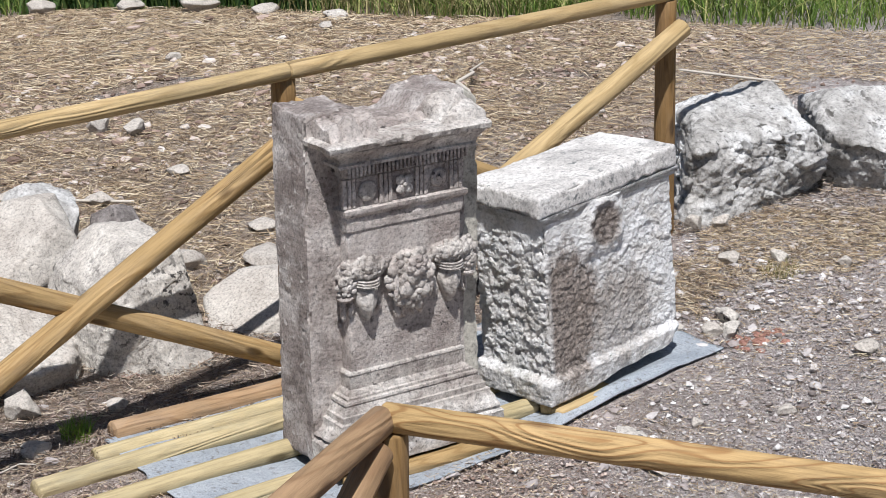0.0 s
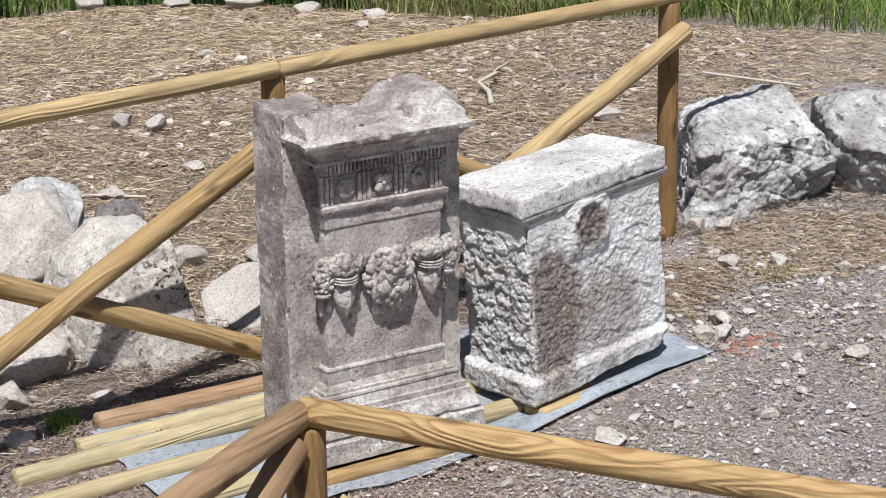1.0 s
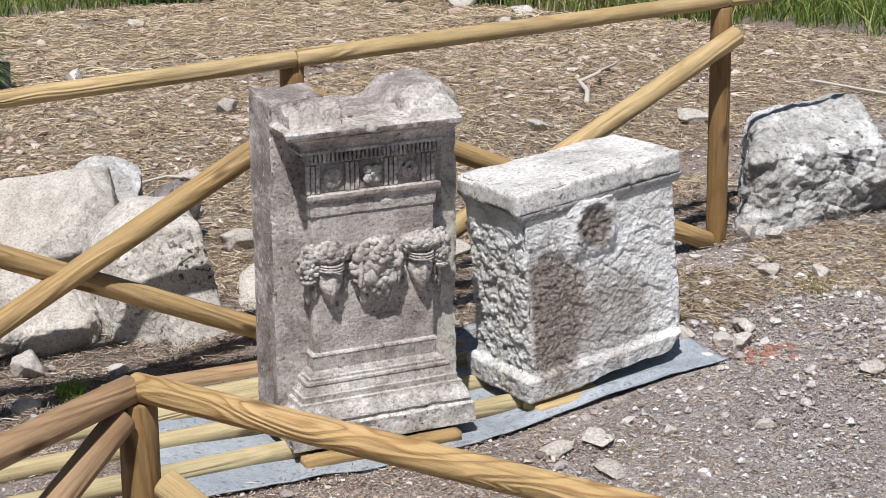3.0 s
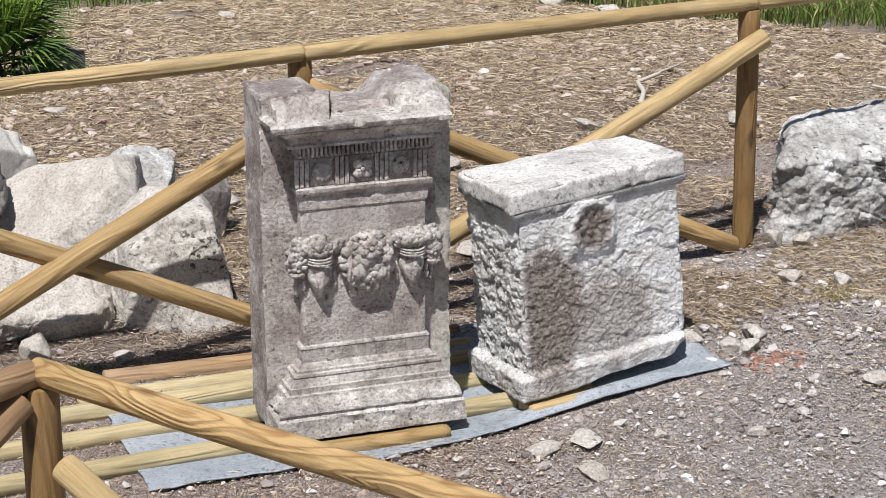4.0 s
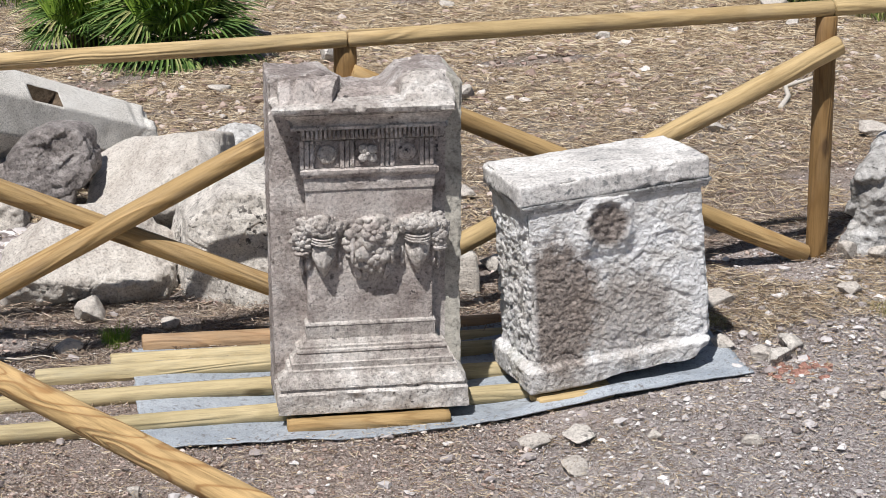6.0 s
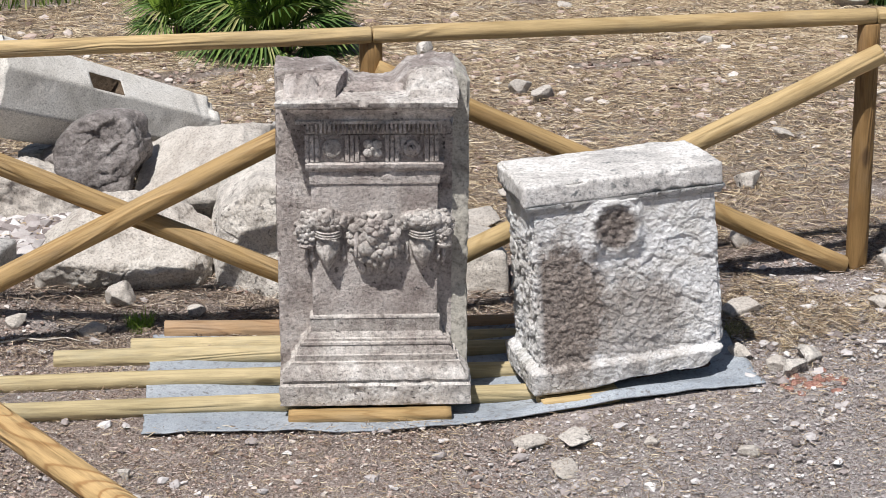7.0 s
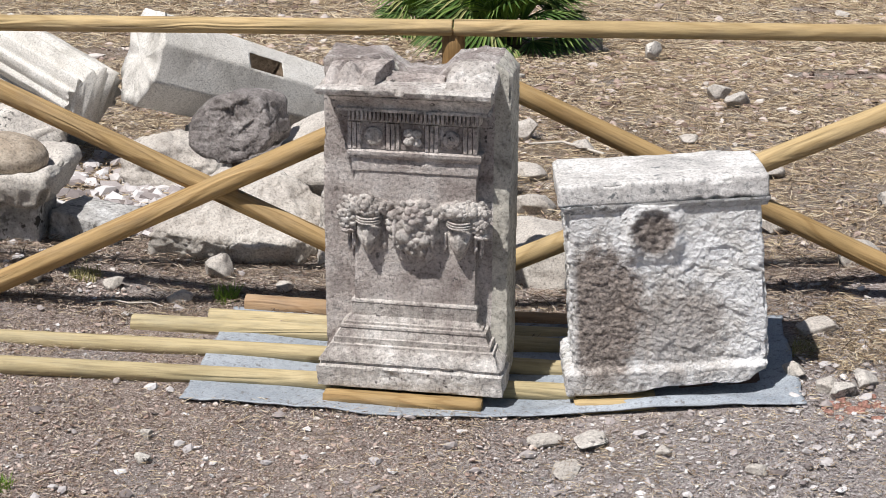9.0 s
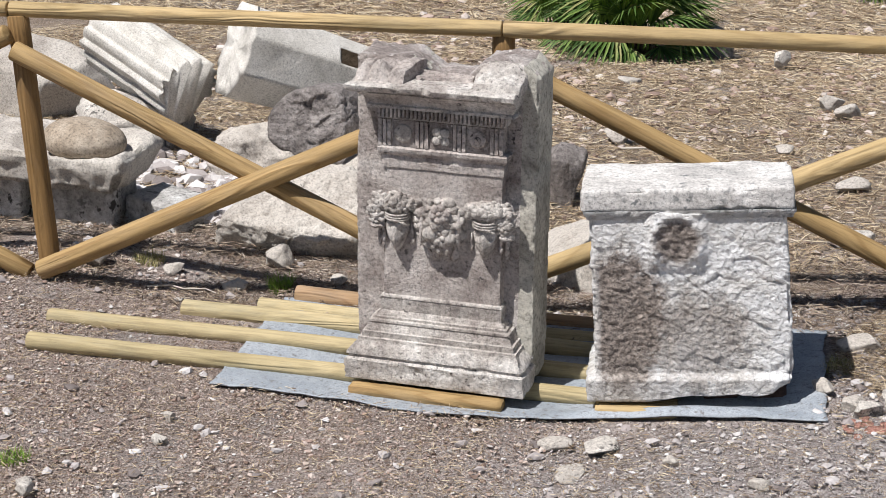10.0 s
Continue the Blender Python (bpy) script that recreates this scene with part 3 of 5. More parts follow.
def lay_sheet():
    n, m = 150, 64
    u, v = np.meshgrid(np.linspace(0, 1, n), np.linspace(0, 1, m))
    u, v = u.ravel(), v.ravel()
    left = np.array(((-0.53, -0.20), (-0.56, 0.53)))
    right = np.array(((1.43, -0.02), (1.345, 0.68)))
    a = left[0] + (right[0] - left[0]) * u[:, None]
    b = left[1] + (right[1] - left[1]) * u[:, None]
    P = a + (b - a) * v[:, None]
    Q = np.column_stack((u * 9, np.zeros_like(u), np.zeros_like(u)))
    front = np.exp(-(v / 0.10) ** 2)
    P[:, 1] += front * (0.022 * fbm(Q, 1.0, 3, 3) - 0.055 * np.sin(np.pi * np.clip(u / 0.75, 0, 1)))
    P[:, 0] += np.exp(-(1 - u) / 0.03) * 0.012 * fbm(np.column_stack((v * 9, v * 0, v * 0)), 1.0, 3, 8) - np.exp(-u / 0.03) * 0.02 * fbm(np.column_stack((v * 9, v * 0, v * 0)), 1.0, 3, 9)
    base = ground_z(P[:, 0], P[:, 1])
    z = np.maximum(base + 0.014, -0.071 + 0.045 * np.clip((u - 0.55) / 0.45, 0, 1)) + 0.006 * fbm(np.column_stack((P * 5, u * 0)), 1.0, 3, 4)
    z += 0.020 * np.exp(-((v - 0.055) / 0.045) ** 2) * np.exp(-((u - 0.74) / 0.17) ** 4) * (1 + 0.5 * fbm(Q, 1.2, 2, 14)) + front * 0.012 * np.abs(fbm(Q, 1.4, 3, 12))
    top = np.column_stack((P, z))
    low = top - (0, 0, 0.004)
    V = np.concatenate((top, low))
    F = []
    for j in range(m - 1):
        for i in range(n - 1):
            q = (j * n + i, j * n + i + 1, (j + 1) * n + i + 1, (j + 1) * n + i)
            F.append(q)
            F.append(tuple(k + n * m for k in q[::-1]))
    ring = [i for i in range(n)] + [j * n + n - 1 for j in range(1, m)] + [(m - 1) * n + i for i in range(n - 2, -1, -1)] + [j * n for j in range(m - 2, 0, -1)]
    for s, e in zip(ring, ring[1:] + ring[:1]):
        F.append((e, s, s + n * m, e + n * m))
    tagged(new("roofing_sheet", mesh("roofing_sheet", V, F, SHEET)), "blue-grey bitumen sheet with a ragged curled edge on the ground", "sheet")


lay_sheet()


# ---- carved altar ----
altar = empty("carved_altar", "weathered grey limestone altar with carved garland, frieze and cornice", "altar")


def carved(name, V, F, label="", smooth=True, material=None):
    return part(name, mesh(name, V, F, material or ALTAR, smooth, 38), altar, label)


def back_slab():
    V, F, N = box_grid((-0.106, 0.048, 0.0), (0.485, 0.228, 1.04), 0.0085, 0.005)
    rise = np.interp(V[:, 0], (-0.11, 0.06, 0.10, 0.14, 0.25, 0.30, 0.38, 0.44, 0.485), (0.004, 0.006, -0.02, -0.045, -0.045, 0.005, 0.022, 0.012, -0.03))
    V[:, 2] += np.clip((V[:, 2] - 0.8) / 0.24, 0, 1) * (rise + 0.012 * fbm(V, 18, 3, 3))
    push = 0.005 * fbm(V, 7, 4, 1) + 0.0035 * ridged(V @ np.array(((0.8, 0, 0.6), (0, 1, 0), (-0.6, 0, 0.8))) * (1, 1, 3.2), 34, 2, 2)
    edge = (np.abs(N) > 0.25).sum(1) > 1
    push -= np.where(edge, 0.03, 0.003) * np.maximum(0, fbm(V, 20, 3, 7) - 0.05)
    right = (V[:, 0] > 0.40) & (V[:, 1] < 0.12)
    push -= np.where(right, 0.012 * np.maximum(0, fbm(V, 9, 3, 77)), 0)
    ob = carved("back_slab", V + N * push[:, None], F, "rough brown-grey back slab with a broken top", material=SLAB)
    ob.data.materials.append(stone("smooth_pale_slab_side", (0.29, 0.272, 0.235), (0.43, 0.41, 0.36), (0.54, 0.515, 0.455), 9, 60, 0.004, (0.17, 0.15, 0.13), 40, 0.64, 0.3))
    ob.data.materials.append(ALTAR)
    for p in ob.data.polygons:
        if p.normal.x > 0.6 or (p.normal.y < -0.5 and p.center.x > 0.432 and p.center.z > 0.1):
            p.material_index = 1
        elif p.normal.y < -0.5:
            p.material_index = 2


back_slab()
V, F = worn_box((0.0, 0.0, 0.20), (0.388, 0.06, 0.94), 0.010, 0.004, 0.0018, 16, 21, 0.003)
carved("die", V, F)
PLINTH = [(0.076, 0.0), (0.083, 0.004), (0.085, 0.068), (0.080, 0.073), (0.075, 0.075), (0.075, 0.083), (0.080, 0.086), (0.079, 0.094), (0.072, 0.106), (0.062, 0.121), (0.055, 0.130),
          (0.055, 0.137), (0.046, 0.139), (0.046, 0.157), (0.040, 0.159), (0.036, 0.171), (0.030, 0.183), (0.033, 0.187), (0.032, 0.194), (0.023, 0.196), (0.023, 0.203), (0.016, 0.206),
          (0.013, 0.216), (0.006, 0.222), (0.006, 0.264), (0.008, 0.266), (0.007, 0.271), (0.003, 0.275), (-0.004, 0.277)]
V, F = moulding(PLINTH, 0.0, 0.388, 0.0, 0.055, 1.26, 0.009, 0.0018, 31, 0.006)
carved("plinth", V, F, "moulded plinth in paler limestone", material=PALE_ALTAR)
V, F = worn_box((-0.095, -0.072, 0.001), (0.485, 0.06, 0.07), 0.012, 0.006, 0.002, 15, 32)
carved("plinth_core", V, F)
ARCH = [(-0.004, 0.700), (0.004, 0.702), (0.006, 0.738), (0.004, 0.741), (0.010, 0.745), (0.016, 0.753), (0.018, 0.767), (0.010, 0.770), (-0.004, 0.771)]
V, F = moulding(ARCH, 0.0, 0.388, 0.0, 0.055, 1.0, 0.008, 0.001, 33, 0.004)
carved("architrave", V, F)
CORN = [(-0.004, 0.860), (0.008, 0.862), (0.010, 0.897), (0.036, 0.899), (0.038, 0.908), (0.030, 0.912), (0.032, 0.920), (0.040, 0.932), (0.054, 0.943), (0.060, 0.950),
        (0.055, 0.953), (0.079, 0.957), (0.085, 0.963), (0.087, 0.976), (0.079, 0.983), (0.03, 0.988), (-0.04, 0.991)]
V, F = moulding(CORN, 0.0, 0.388, 0.0, 0.06, 1.2, 0.008, 0.0015, 34, 0.007)
edge = V[:, 0] > 0.435
V[edge, 0] = 0.435 + (V[edge, 0] - 0.435) * 0.12
carved("cornice", V, F, "projecting cornice with a chipped pale edge", material=PALE_ALTAR)
for k in range(31):
    x = -0.012 + 0.0133 * k
    V, F = worn_box((x, -0.031, 0.868), (x + 0.0085, -0.004, 0.898), 0.006, 0.0015, 0.0008, 60, 100 + k, 0.001)
    carved("dentil", V, F)
for k, x in enumerate((0.004, 0.126, 0.248, 0.368)):
    for j in (-1, 0, 1):
        V, F = worn_box((x + j * 0.0150 - 0.0062, -0.0095, 0.772), (x + j * 0.0150 + 0.0062, 0.004, 0.858), 0.006, 0.0012, 0.0008, 40, 140 + 3 * k + j, 0.001)
        carved("triglyph_bar", V, F)


def disc(cx, cz, r, h, seed):
    P, F = ico(3)
    q = np.maximum(np.hypot(P[:, 0], P[:, 2]), 1e-6)
    V = P * np.column_stack((np.minimum(1, q * 1.5) / q * r, np.full(len(P), h), np.minimum(1, q * 1.5) / q * r))
    V[:, 1] -= 0.003 * np.exp(-((np.hypot(V[:, 0], V[:, 2]) - r * 0.8) / 0.004) ** 2)
    V += (0.0006 * fbm(V, 90, 3, seed))[:, None]
    return V + (cx, -0.002, cz), F


# darker slab stone paints the shade of the frieze into these panels
for k, (x0, x1) in enumerate(((0.028, 0.102), (0.150, 0.224), (0.272, 0.344))):
    V, F = worn_box((x0, -0.0035, 0.773), (x1, 0.004, 0.857), 0.007, 0.001, 0.0006, 40, 160 + k, 0.001)
    carved("metope", V, F, "panel darkened for the frieze's shade", material=SLAB)
carved("patera", *disc(0.065, 0.815, 0.030, 0.009, 1), material=PALE_ALTAR)
petals = [lump((0.188 + 0.0190 * math.cos(a), -0.009, 0.815 + 0.0190 * math.sin(a)), (0.0150, 0.0050, 0.0140), 3, 0.16, 2, int(a * 9)) for a in (0.7, 2.3, 3.9, 5.5)]
carved("rosette", *join(*petals, lump((0.188, -0.015, 0.815), (0.007, 0.006, 0.007), 2, 0.1)), material=PALE_ALTAR)
carved("patera", *join(disc(0.308, 0.815, 0.027, 0.009, 2), lump((0.308, -0.012, 0.815), (0.011, 0.007, 0.012), 2, 0.3)))


def bunch(name, cx, cz, rx, rz, bulge, count, seed, rmin=0.009, rmax=0.017):
    """A carved heap of fruit standing out from the face of the die."""
    rng = np.random.default_rng(seed)
    heap = carved(name, *lump((cx, -0.002, cz), (rx * 0.95, bulge * 0.86, rz * 0.95), 4, 0.16, 3.5, seed))
    for k in range(count):
        a, q = 2.399963 * k, math.sqrt((k + 0.5) / count)
        x, z = cx + rx * q * math.cos(a), cz + rz * q * math.sin(a)
        y = -bulge * math.sqrt(max(0.0, 1 - 0.8 * q * q)) + rng.uniform(-0.004, 0.004)
        r = rng.uniform(rmin, rmax)
        V, F = lump((x, y + 0.003, z), (r * rng.uniform(0.85, 1.4), r * 0.75, r * rng.uniform(0.75, 1.3)), 2, 0.55, 2.2, seed + k)
        part("fruit", mesh("fruit", V, F, PALE_ALTAR), heap)


def carved_skull(cx, seed):
    """A horned mask that narrows to its lower end, with a fillet of ribbons on its brow."""
    P, F = ico(4)
    V = P.copy()
    t = (V[:, 2] + 1) / 2
    half = np.interp(t, (0, 0.15, 0.45, 0.8, 1.0), (0.011, 0.017, 0.029, 0.042, 0.044))
    V = np.column_stack((V[:, 0] * half * 1.15, V[:, 1] * np.interp(t, (0, 0.3, 1), (0.026, 0.037, 0.041)), 0.428 + t * 0.122))
    ridge = 0.006 * np.exp(-(V[:, 0] / 0.008) ** 2) + 0.0015 * np.sin(V[:, 0] * 900) * (V[:, 2] < 0.50) + 0.002 * fbm(V, 70, 3, seed)
    for s in (-1, 1):
        V[:, 1] += 0.012 * np.exp(-((V[:, 0] - s * 0.022) / 0.008) ** 2 - ((V[:, 2] - 0.508) / 0.010) ** 2) * (V[:, 1] < 0)
    V[:, 1] -= ridge * (V[:, 1] < 0)
    V += (cx, -0.004, 0)
    bands = []
    for k in range(3):
        ring = []
        zz = 0.545 + 0.0085 * k
        for i in range(25):
            a = math.pi * (i / 24)
            for j in range(6):
                b = 2 * math.pi * j / 6
                rr = 0.0034
                ring.append((cx - (0.042 + rr * math.cos(b)) * math.cos(a), -0.004 - (0.044 + rr * math.cos(b)) * math.sin(a), zz + rr * math.sin(b) - 0.006 * math.sin(a)))
        faces = [(i * 6 + j, i * 6 + (j + 1) % 6, (i + 1) * 6 + (j + 1) % 6, (i + 1) * 6 + j) for i in range(24) for j in range(6)]
        bands.append((np.array(ring), faces))
    return join((V, F), *bands)


for k, cx in enumerate((0.050, 0.340)):
    carved("carved_mask", *carved_skull(cx, 200 + k), material=PALE_ALTAR)
    bunch("fruit_heap", cx, 0.590, 0.068, 0.030, 0.040, 46, 210 + k, 0.007, 0.013)
    for s in (-1, 1):
        tx = cx + s * 0.048
        carved("tassel", *join(lump((tx, -0.004, 0.490), (0.0055, 0.006, 0.024), 2, 0.15, 2, 5), lump((tx, -0.005, 0.464), (0.009, 0.007, 0.014), 2, 0.2, 2, 6)))
bunch("fruit_swag", 0.197, 0.532, 0.075, 0.086, 0.048, 52, 220, 0.009, 0.021)
for k in range(6):
    a = k * 1.047 + 0.3
    carved("flower_petal", *lump((0.200 + 0.020 * math.cos(a), -0.054, 0.578 + 0.020 * math.sin(a)), (0.0145, 0.009, 0.0125), 3, 0.3, 2, 230 + k))
carved("flower_heart", *lump((0.200, -0.058, 0.580), (0.009, 0.008, 0.009), 2, 0.2, 2, 240))
for s in (-1, 1):
    carved("ribbon_band", *lump((0.197 + s * 0.060, -0.032, 0.525), (0.009, 0.014, 0.056), 3, 0.1, 3, 250 + s))
    for j in (0, 1):
        carved("hanging_leaf", *lump((0.197 + s * (0.018 + 0.024 * j), -0.010, 0.440 - 0.002 * j), (0.013, 0.010, 0.026), 3, 0.2, 2, 255 + s + j))


bunch("end_swag", -0.014, 0.562, 0.030, 0.058, 0.030, 34, 300, 0.006, 0.012)
bunch("end_swag", 0.404, 0.562, 0.030, 0.058, 0.030, 34, 340, 0.006, 0.012)
for s, x in ((-1, -0.016), (1, 0.406)):
    carved("swag_knot", *lump((x, -0.004, 0.508), (0.026, 0.026, 0.012), 3, 0.2, 3, 360 + s))
    carved("swag_ribbon", *lump((x, 0.010, 0.468), (0.007, 0.012, 0.036), 3, 0.3, 2, 365 + s))
# broken carving on the top
def top_piece(name, x0, x1, y0, y1, height, label, material, seed):
    """A broken relief on the top of the cornice: a block whose upper face follows height(x, y)."""
    V, F, N = box_grid((x0, y0, 0.972), (x1, y1, 1.0), 0.0055, 0.004)
    up = np.clip((V[:, 2] - 0.972) / 0.028, 0, 1)
    H = height(V[:, 0], V[:, 1]) + 0.006 * fbm(V * (1, 1, 0), 22, 4, seed) - 0.010 * np.maximum(0, fbm(V * (1, 1, 0), 35, 3, seed + 3) - 0.1)
    V[:, 2] = 0.972 + up * np.maximum(0.010, 0.012 + H)
    V = V + N * (0.003 * fbm(V, 40, 3, seed + 5))[:, None]
    V[:, 0] += 0.30 * (V[:, 1] - y0) * np.clip((V[:, 0] - x0) / (x1 - x0), 0, 1) * (x1 < 0.2)
    carved(name, V, F, label, material=material)


def bell(v, mid, wide):
    return np.exp(-((v - mid) / wide) ** 2)


def ramp_up(v, lo, hi):
    t = np.clip((v - lo) / (hi - lo), 0, 1)
    return t * t * (3 - 2 * t)


top_piece("top_scroll", -0.078, 0.076, -0.058, 0.075, lambda x, y: 0.044 * ramp_up(y, -0.056, -0.034) * (0.75 + 0.25 * ramp_up(x, -0.075, -0.03)) + 0.016 * ramp_up(y, -0.020, 0.040) + 0.022 * bell(x, -0.010, 0.020) * bell(y, -0.022, 0.022)
          + 0.014 * bell(x, -0.055, 0.014) * bell(y, -0.02, 0.03) - 0.016 * bell(x, 0.022, 0.008) * bell(y, -0.02, 0.03) - 0.014 * bell(x, -0.036, 0.006), "broken carved scroll on the cornice", ALTAR, 401)
top_piece("top_drapery", 0.102, 0.282, -0.052, 0.075, lambda x, y: -0.006 + 0.010 * ramp_up(y, -0.050, -0.045) - 0.006 * bell(y, -0.020 + 0.1 * (x - 0.19), 0.005) + 0.012 * ramp_up(y, 0.004 + 0.10 * (x - 0.19), 0.010 + 0.10 * (x - 0.19))
          + 0.009 * bell(y, 0.045 - 0.12 * (x - 0.19), 0.007), "shallow carved folds of drapery", ALTAR, 410)
top_piece("top_relief", 0.290, 0.448, -0.054, 0.085, lambda x, y: 0.020 * ramp_up(y, -0.052, -0.044) * ramp_up(x, 0.288, 0.30) + 0.048 * np.sqrt(np.maximum(0, 1 - ((x - 0.37) / 0.086) ** 2)) * ramp_up(y, -0.046, 0.050)
          - 0.014 * bell(y - 0.5 * (x - 0.36), -0.005, 0.006) + 0.010 * bell(y + 0.4 * (x - 0.36), -0.022, 0.009), "rounded broken relief in paler limestone", PALE_ALTAR, 420)


# ---- rough marble block ----
stele = empty("marble_block", "rough-hewn white marble block with a capping slab and broken boss", "stone block",
              pose(0.714, -0.034, 0.010, 0, 0, 9.8) @ pose(0, 0, 0, -1.4, -3.9, 0) @ Matrix.Diagonal((1.03, 0.93, 0.985, 1.0)))


def hewn():
    V, F, N = box_grid((0.0, 0.0, 0.0), (0.592, 0.335, 0.63), 0.0046, 0.010)
    z = V[:, 2]
    k = np.interp(z, (0, 0.075, 0.092, 0.4, 0.55, 0.63), (0.020, 0.022, -0.004, -0.004, 0.0, 0.0))
    lean = np.interp(z, (0, 0.63), (0.012, -0.012))
    sx, sy = V[:, 0] / 0.592, V[:, 1] / 0.335
    V[:, 0] += -k * 1.2 * (1 - sx) + (k * 0.3 + lean) * sx
    V[:, 1] += k * (2 * sy - 1)
    rough = np.clip((0.555 - z) / 0.02, 0.06, 1) * np.where(z < 0.085, 0.45, 1.0)
    end = np.where((V[:, 0] < 0.05) & (N[:, 0] < -0.5), 0.72, 0.36)
    W = V + 0.012 * np.column_stack([fbm(V, 18, 3, k) for k in (61, 62, 63)])
    chop = 0.004 * fbm(V, 9, 3, 4)
    for size, depth, seed in ((19.0, 0.0085, 71), (47.0, 0.0045, 72)):
        off, dist, gap, rnd = scales(W @ np.array(((0.95, 0, 0.31), (0, 1, 0), (-0.31, 0, 0.95))) * (0.9, 1, 1.25) * size, seed)
        tilt = (rnd - 0.5) * (2.6, 2.6, 2.2) - (0, 0, 0.6)
        chop += depth * (np.clip((off * tilt).sum(1), -0.8, 0.8) + 0.5 * (rnd[:, 0] - 0.5) - 0.5 * np.clip(1 - gap / 0.16, 0, 1))
    chop += 0.0055 * ridged(W * (1, 1, 1.5), 30, 3, 9) + 0.0022 * fbm(V, 90, 2, 8)
    push = chop * rough * end + 0.0015 * fbm(V, 20, 3, 14)
    edge = (np.abs(N) > 0.25).sum(1) > 1
    push -= np.where(edge, np.where(z < 0.05, 0.10, 0.035), 0) * np.maximum(0, fbm(V, 13, 3, 6) - 0.02)
    cut = np.maximum(0, 1 - np.hypot((V[:, 0] - 0.62) / 0.085, (V[:, 2] + 0.01) / 0.12))
    V = V + N * push[:, None]
    V[:, 0] -= 0.05 * cut
    V[:, 1] += 0.03 * cut
    boss = np.exp(-((V[:, 0] - 0.258) / 0.086) ** 8 - ((V[:, 2] - 0.545) / 0.105) ** 8 - np.maximum(0, fbm(V, 22, 3, 53))) * (N[:, 1] < -0.5)
    q = np.hypot((V[:, 0] - 0.258) / 0.074, (V[:, 2] - 0.530) / 0.082) * (1 + 0.18 * fbm(V, 18, 3, 51))
    rim = np.exp(-((q - 1.0) / 0.16) ** 2) * np.clip((V[:, 2] - 0.45) / 0.04, 0.2, 1) * (0.6 + 0.8 * np.abs(fbm(V, 26, 3, 52)))
    V[:, 1] -= boss * (0.022 + 0.006 * rim - np.clip(1 - q, 0, 1) ** 0.6 * 0.018 + np.where(q < 1, 0.010 * fbm(V, 55, 3, 50), 0.003 * fbm(V, 40, 3, 54)))
    lift = np.interp(V[:, 0], (0.0, 0.10, 0.24, 0.45, 0.60), (0.0, 0.0, 0.014, 0.022, 0.034)) * (1 + 0.7 * fbm(V * (1, 1, 0), 16, 3, 57))
    V[:, 2] = np.maximum(V[:, 2], lift - 0.002 + 0.4 * np.minimum(V[:, 2], lift))
    part("body", mesh("body", V, F, STELE), stele, "rough-hewn body stained brown and white")


hewn()
V, F, N = box_grid((-0.024, -0.012, 0.628), (0.604, 0.345, 0.700), 0.007, 0.010)
push = 0.004 * fbm(V, 9, 4, 91) + 0.0015 * fbm(V, 60, 3, 94) - np.where((np.abs(N) > 0.25).sum(1) > 1, 0.045, 0.004) * np.maximum(0, fbm(V, 15, 3, 92) - 0.02)
V[:, 2] += np.where(V[:, 2] > 0.66, 0.012 * fbm(V * (1, 1, 0), 5, 3, 93), 0)
part("capping_slab", mesh("capping_slab", V + N * push[:, None], F, stone("cap_marble", (0.40, 0.39, 0.38), (0.60, 0.58, 0.56), (0.74, 0.728, 0.712), 6, 105, 0.007, (0.19, 0.20, 0.20), 30, 0.60, 0.35)), stele,
     "worn capping slab with grey lichen")
V, F = moulding([(-0.004, 0.60), (0.006, 0.603), (0.010, 0.616), (0.016, 0.624), (0.016, 0.632)], 0.0, 0.592, 0.0, 0.33, 1.0, 0.01, 0.001, 95, 0.004)
part("moulding", mesh("moulding", V, F, STELE), stele)


# ---- loose rocks and architectural fragments ----
def boulder(name, x, y, size, seed, material, label, category="rock", turn=0.0, lift=0.0, tilt=(0, 0), level=5, cuts=9, amp=0.09, hard=0.72, group="", box=0.62, strata=0.0):
    """A broken rock standing on the ground; size is its full width, depth and height."""
    V, F = lump((0, 0, 0), (size[0] * 0.54, size[1] * 0.54, size[2] * 0.58), level, amp, 1.5, seed, cuts, hard, box, strata)
    R = Euler((radians(tilt[0]), radians(tilt[1]), 0)).to_matrix()
    V = V @ np.array(R).T
    V[:, 2] -= V[:, 2].min()
    top = V[:, 2].max()
    low = np.clip(0.34 - V[:, 2] / top, 0, 1)
    V[:, :2] *= (1 + 0.22 * low)[:, None]
    V[:, 2] -= low * top * 0.7
    V[:, 2] = np.maximum(V[:, 2], -0.12 * top)
    V[:, 2] *= size[2] / V[:, 2].max()
    V[:, 2] -= 0.004
    ob = new(name, mesh(name, V, F, material, smooth=True))
    ob.matrix_world = pose(x, y, gz(x, y) + lift, 0, 0, turn)
    return tagged(ob, label, category, group)


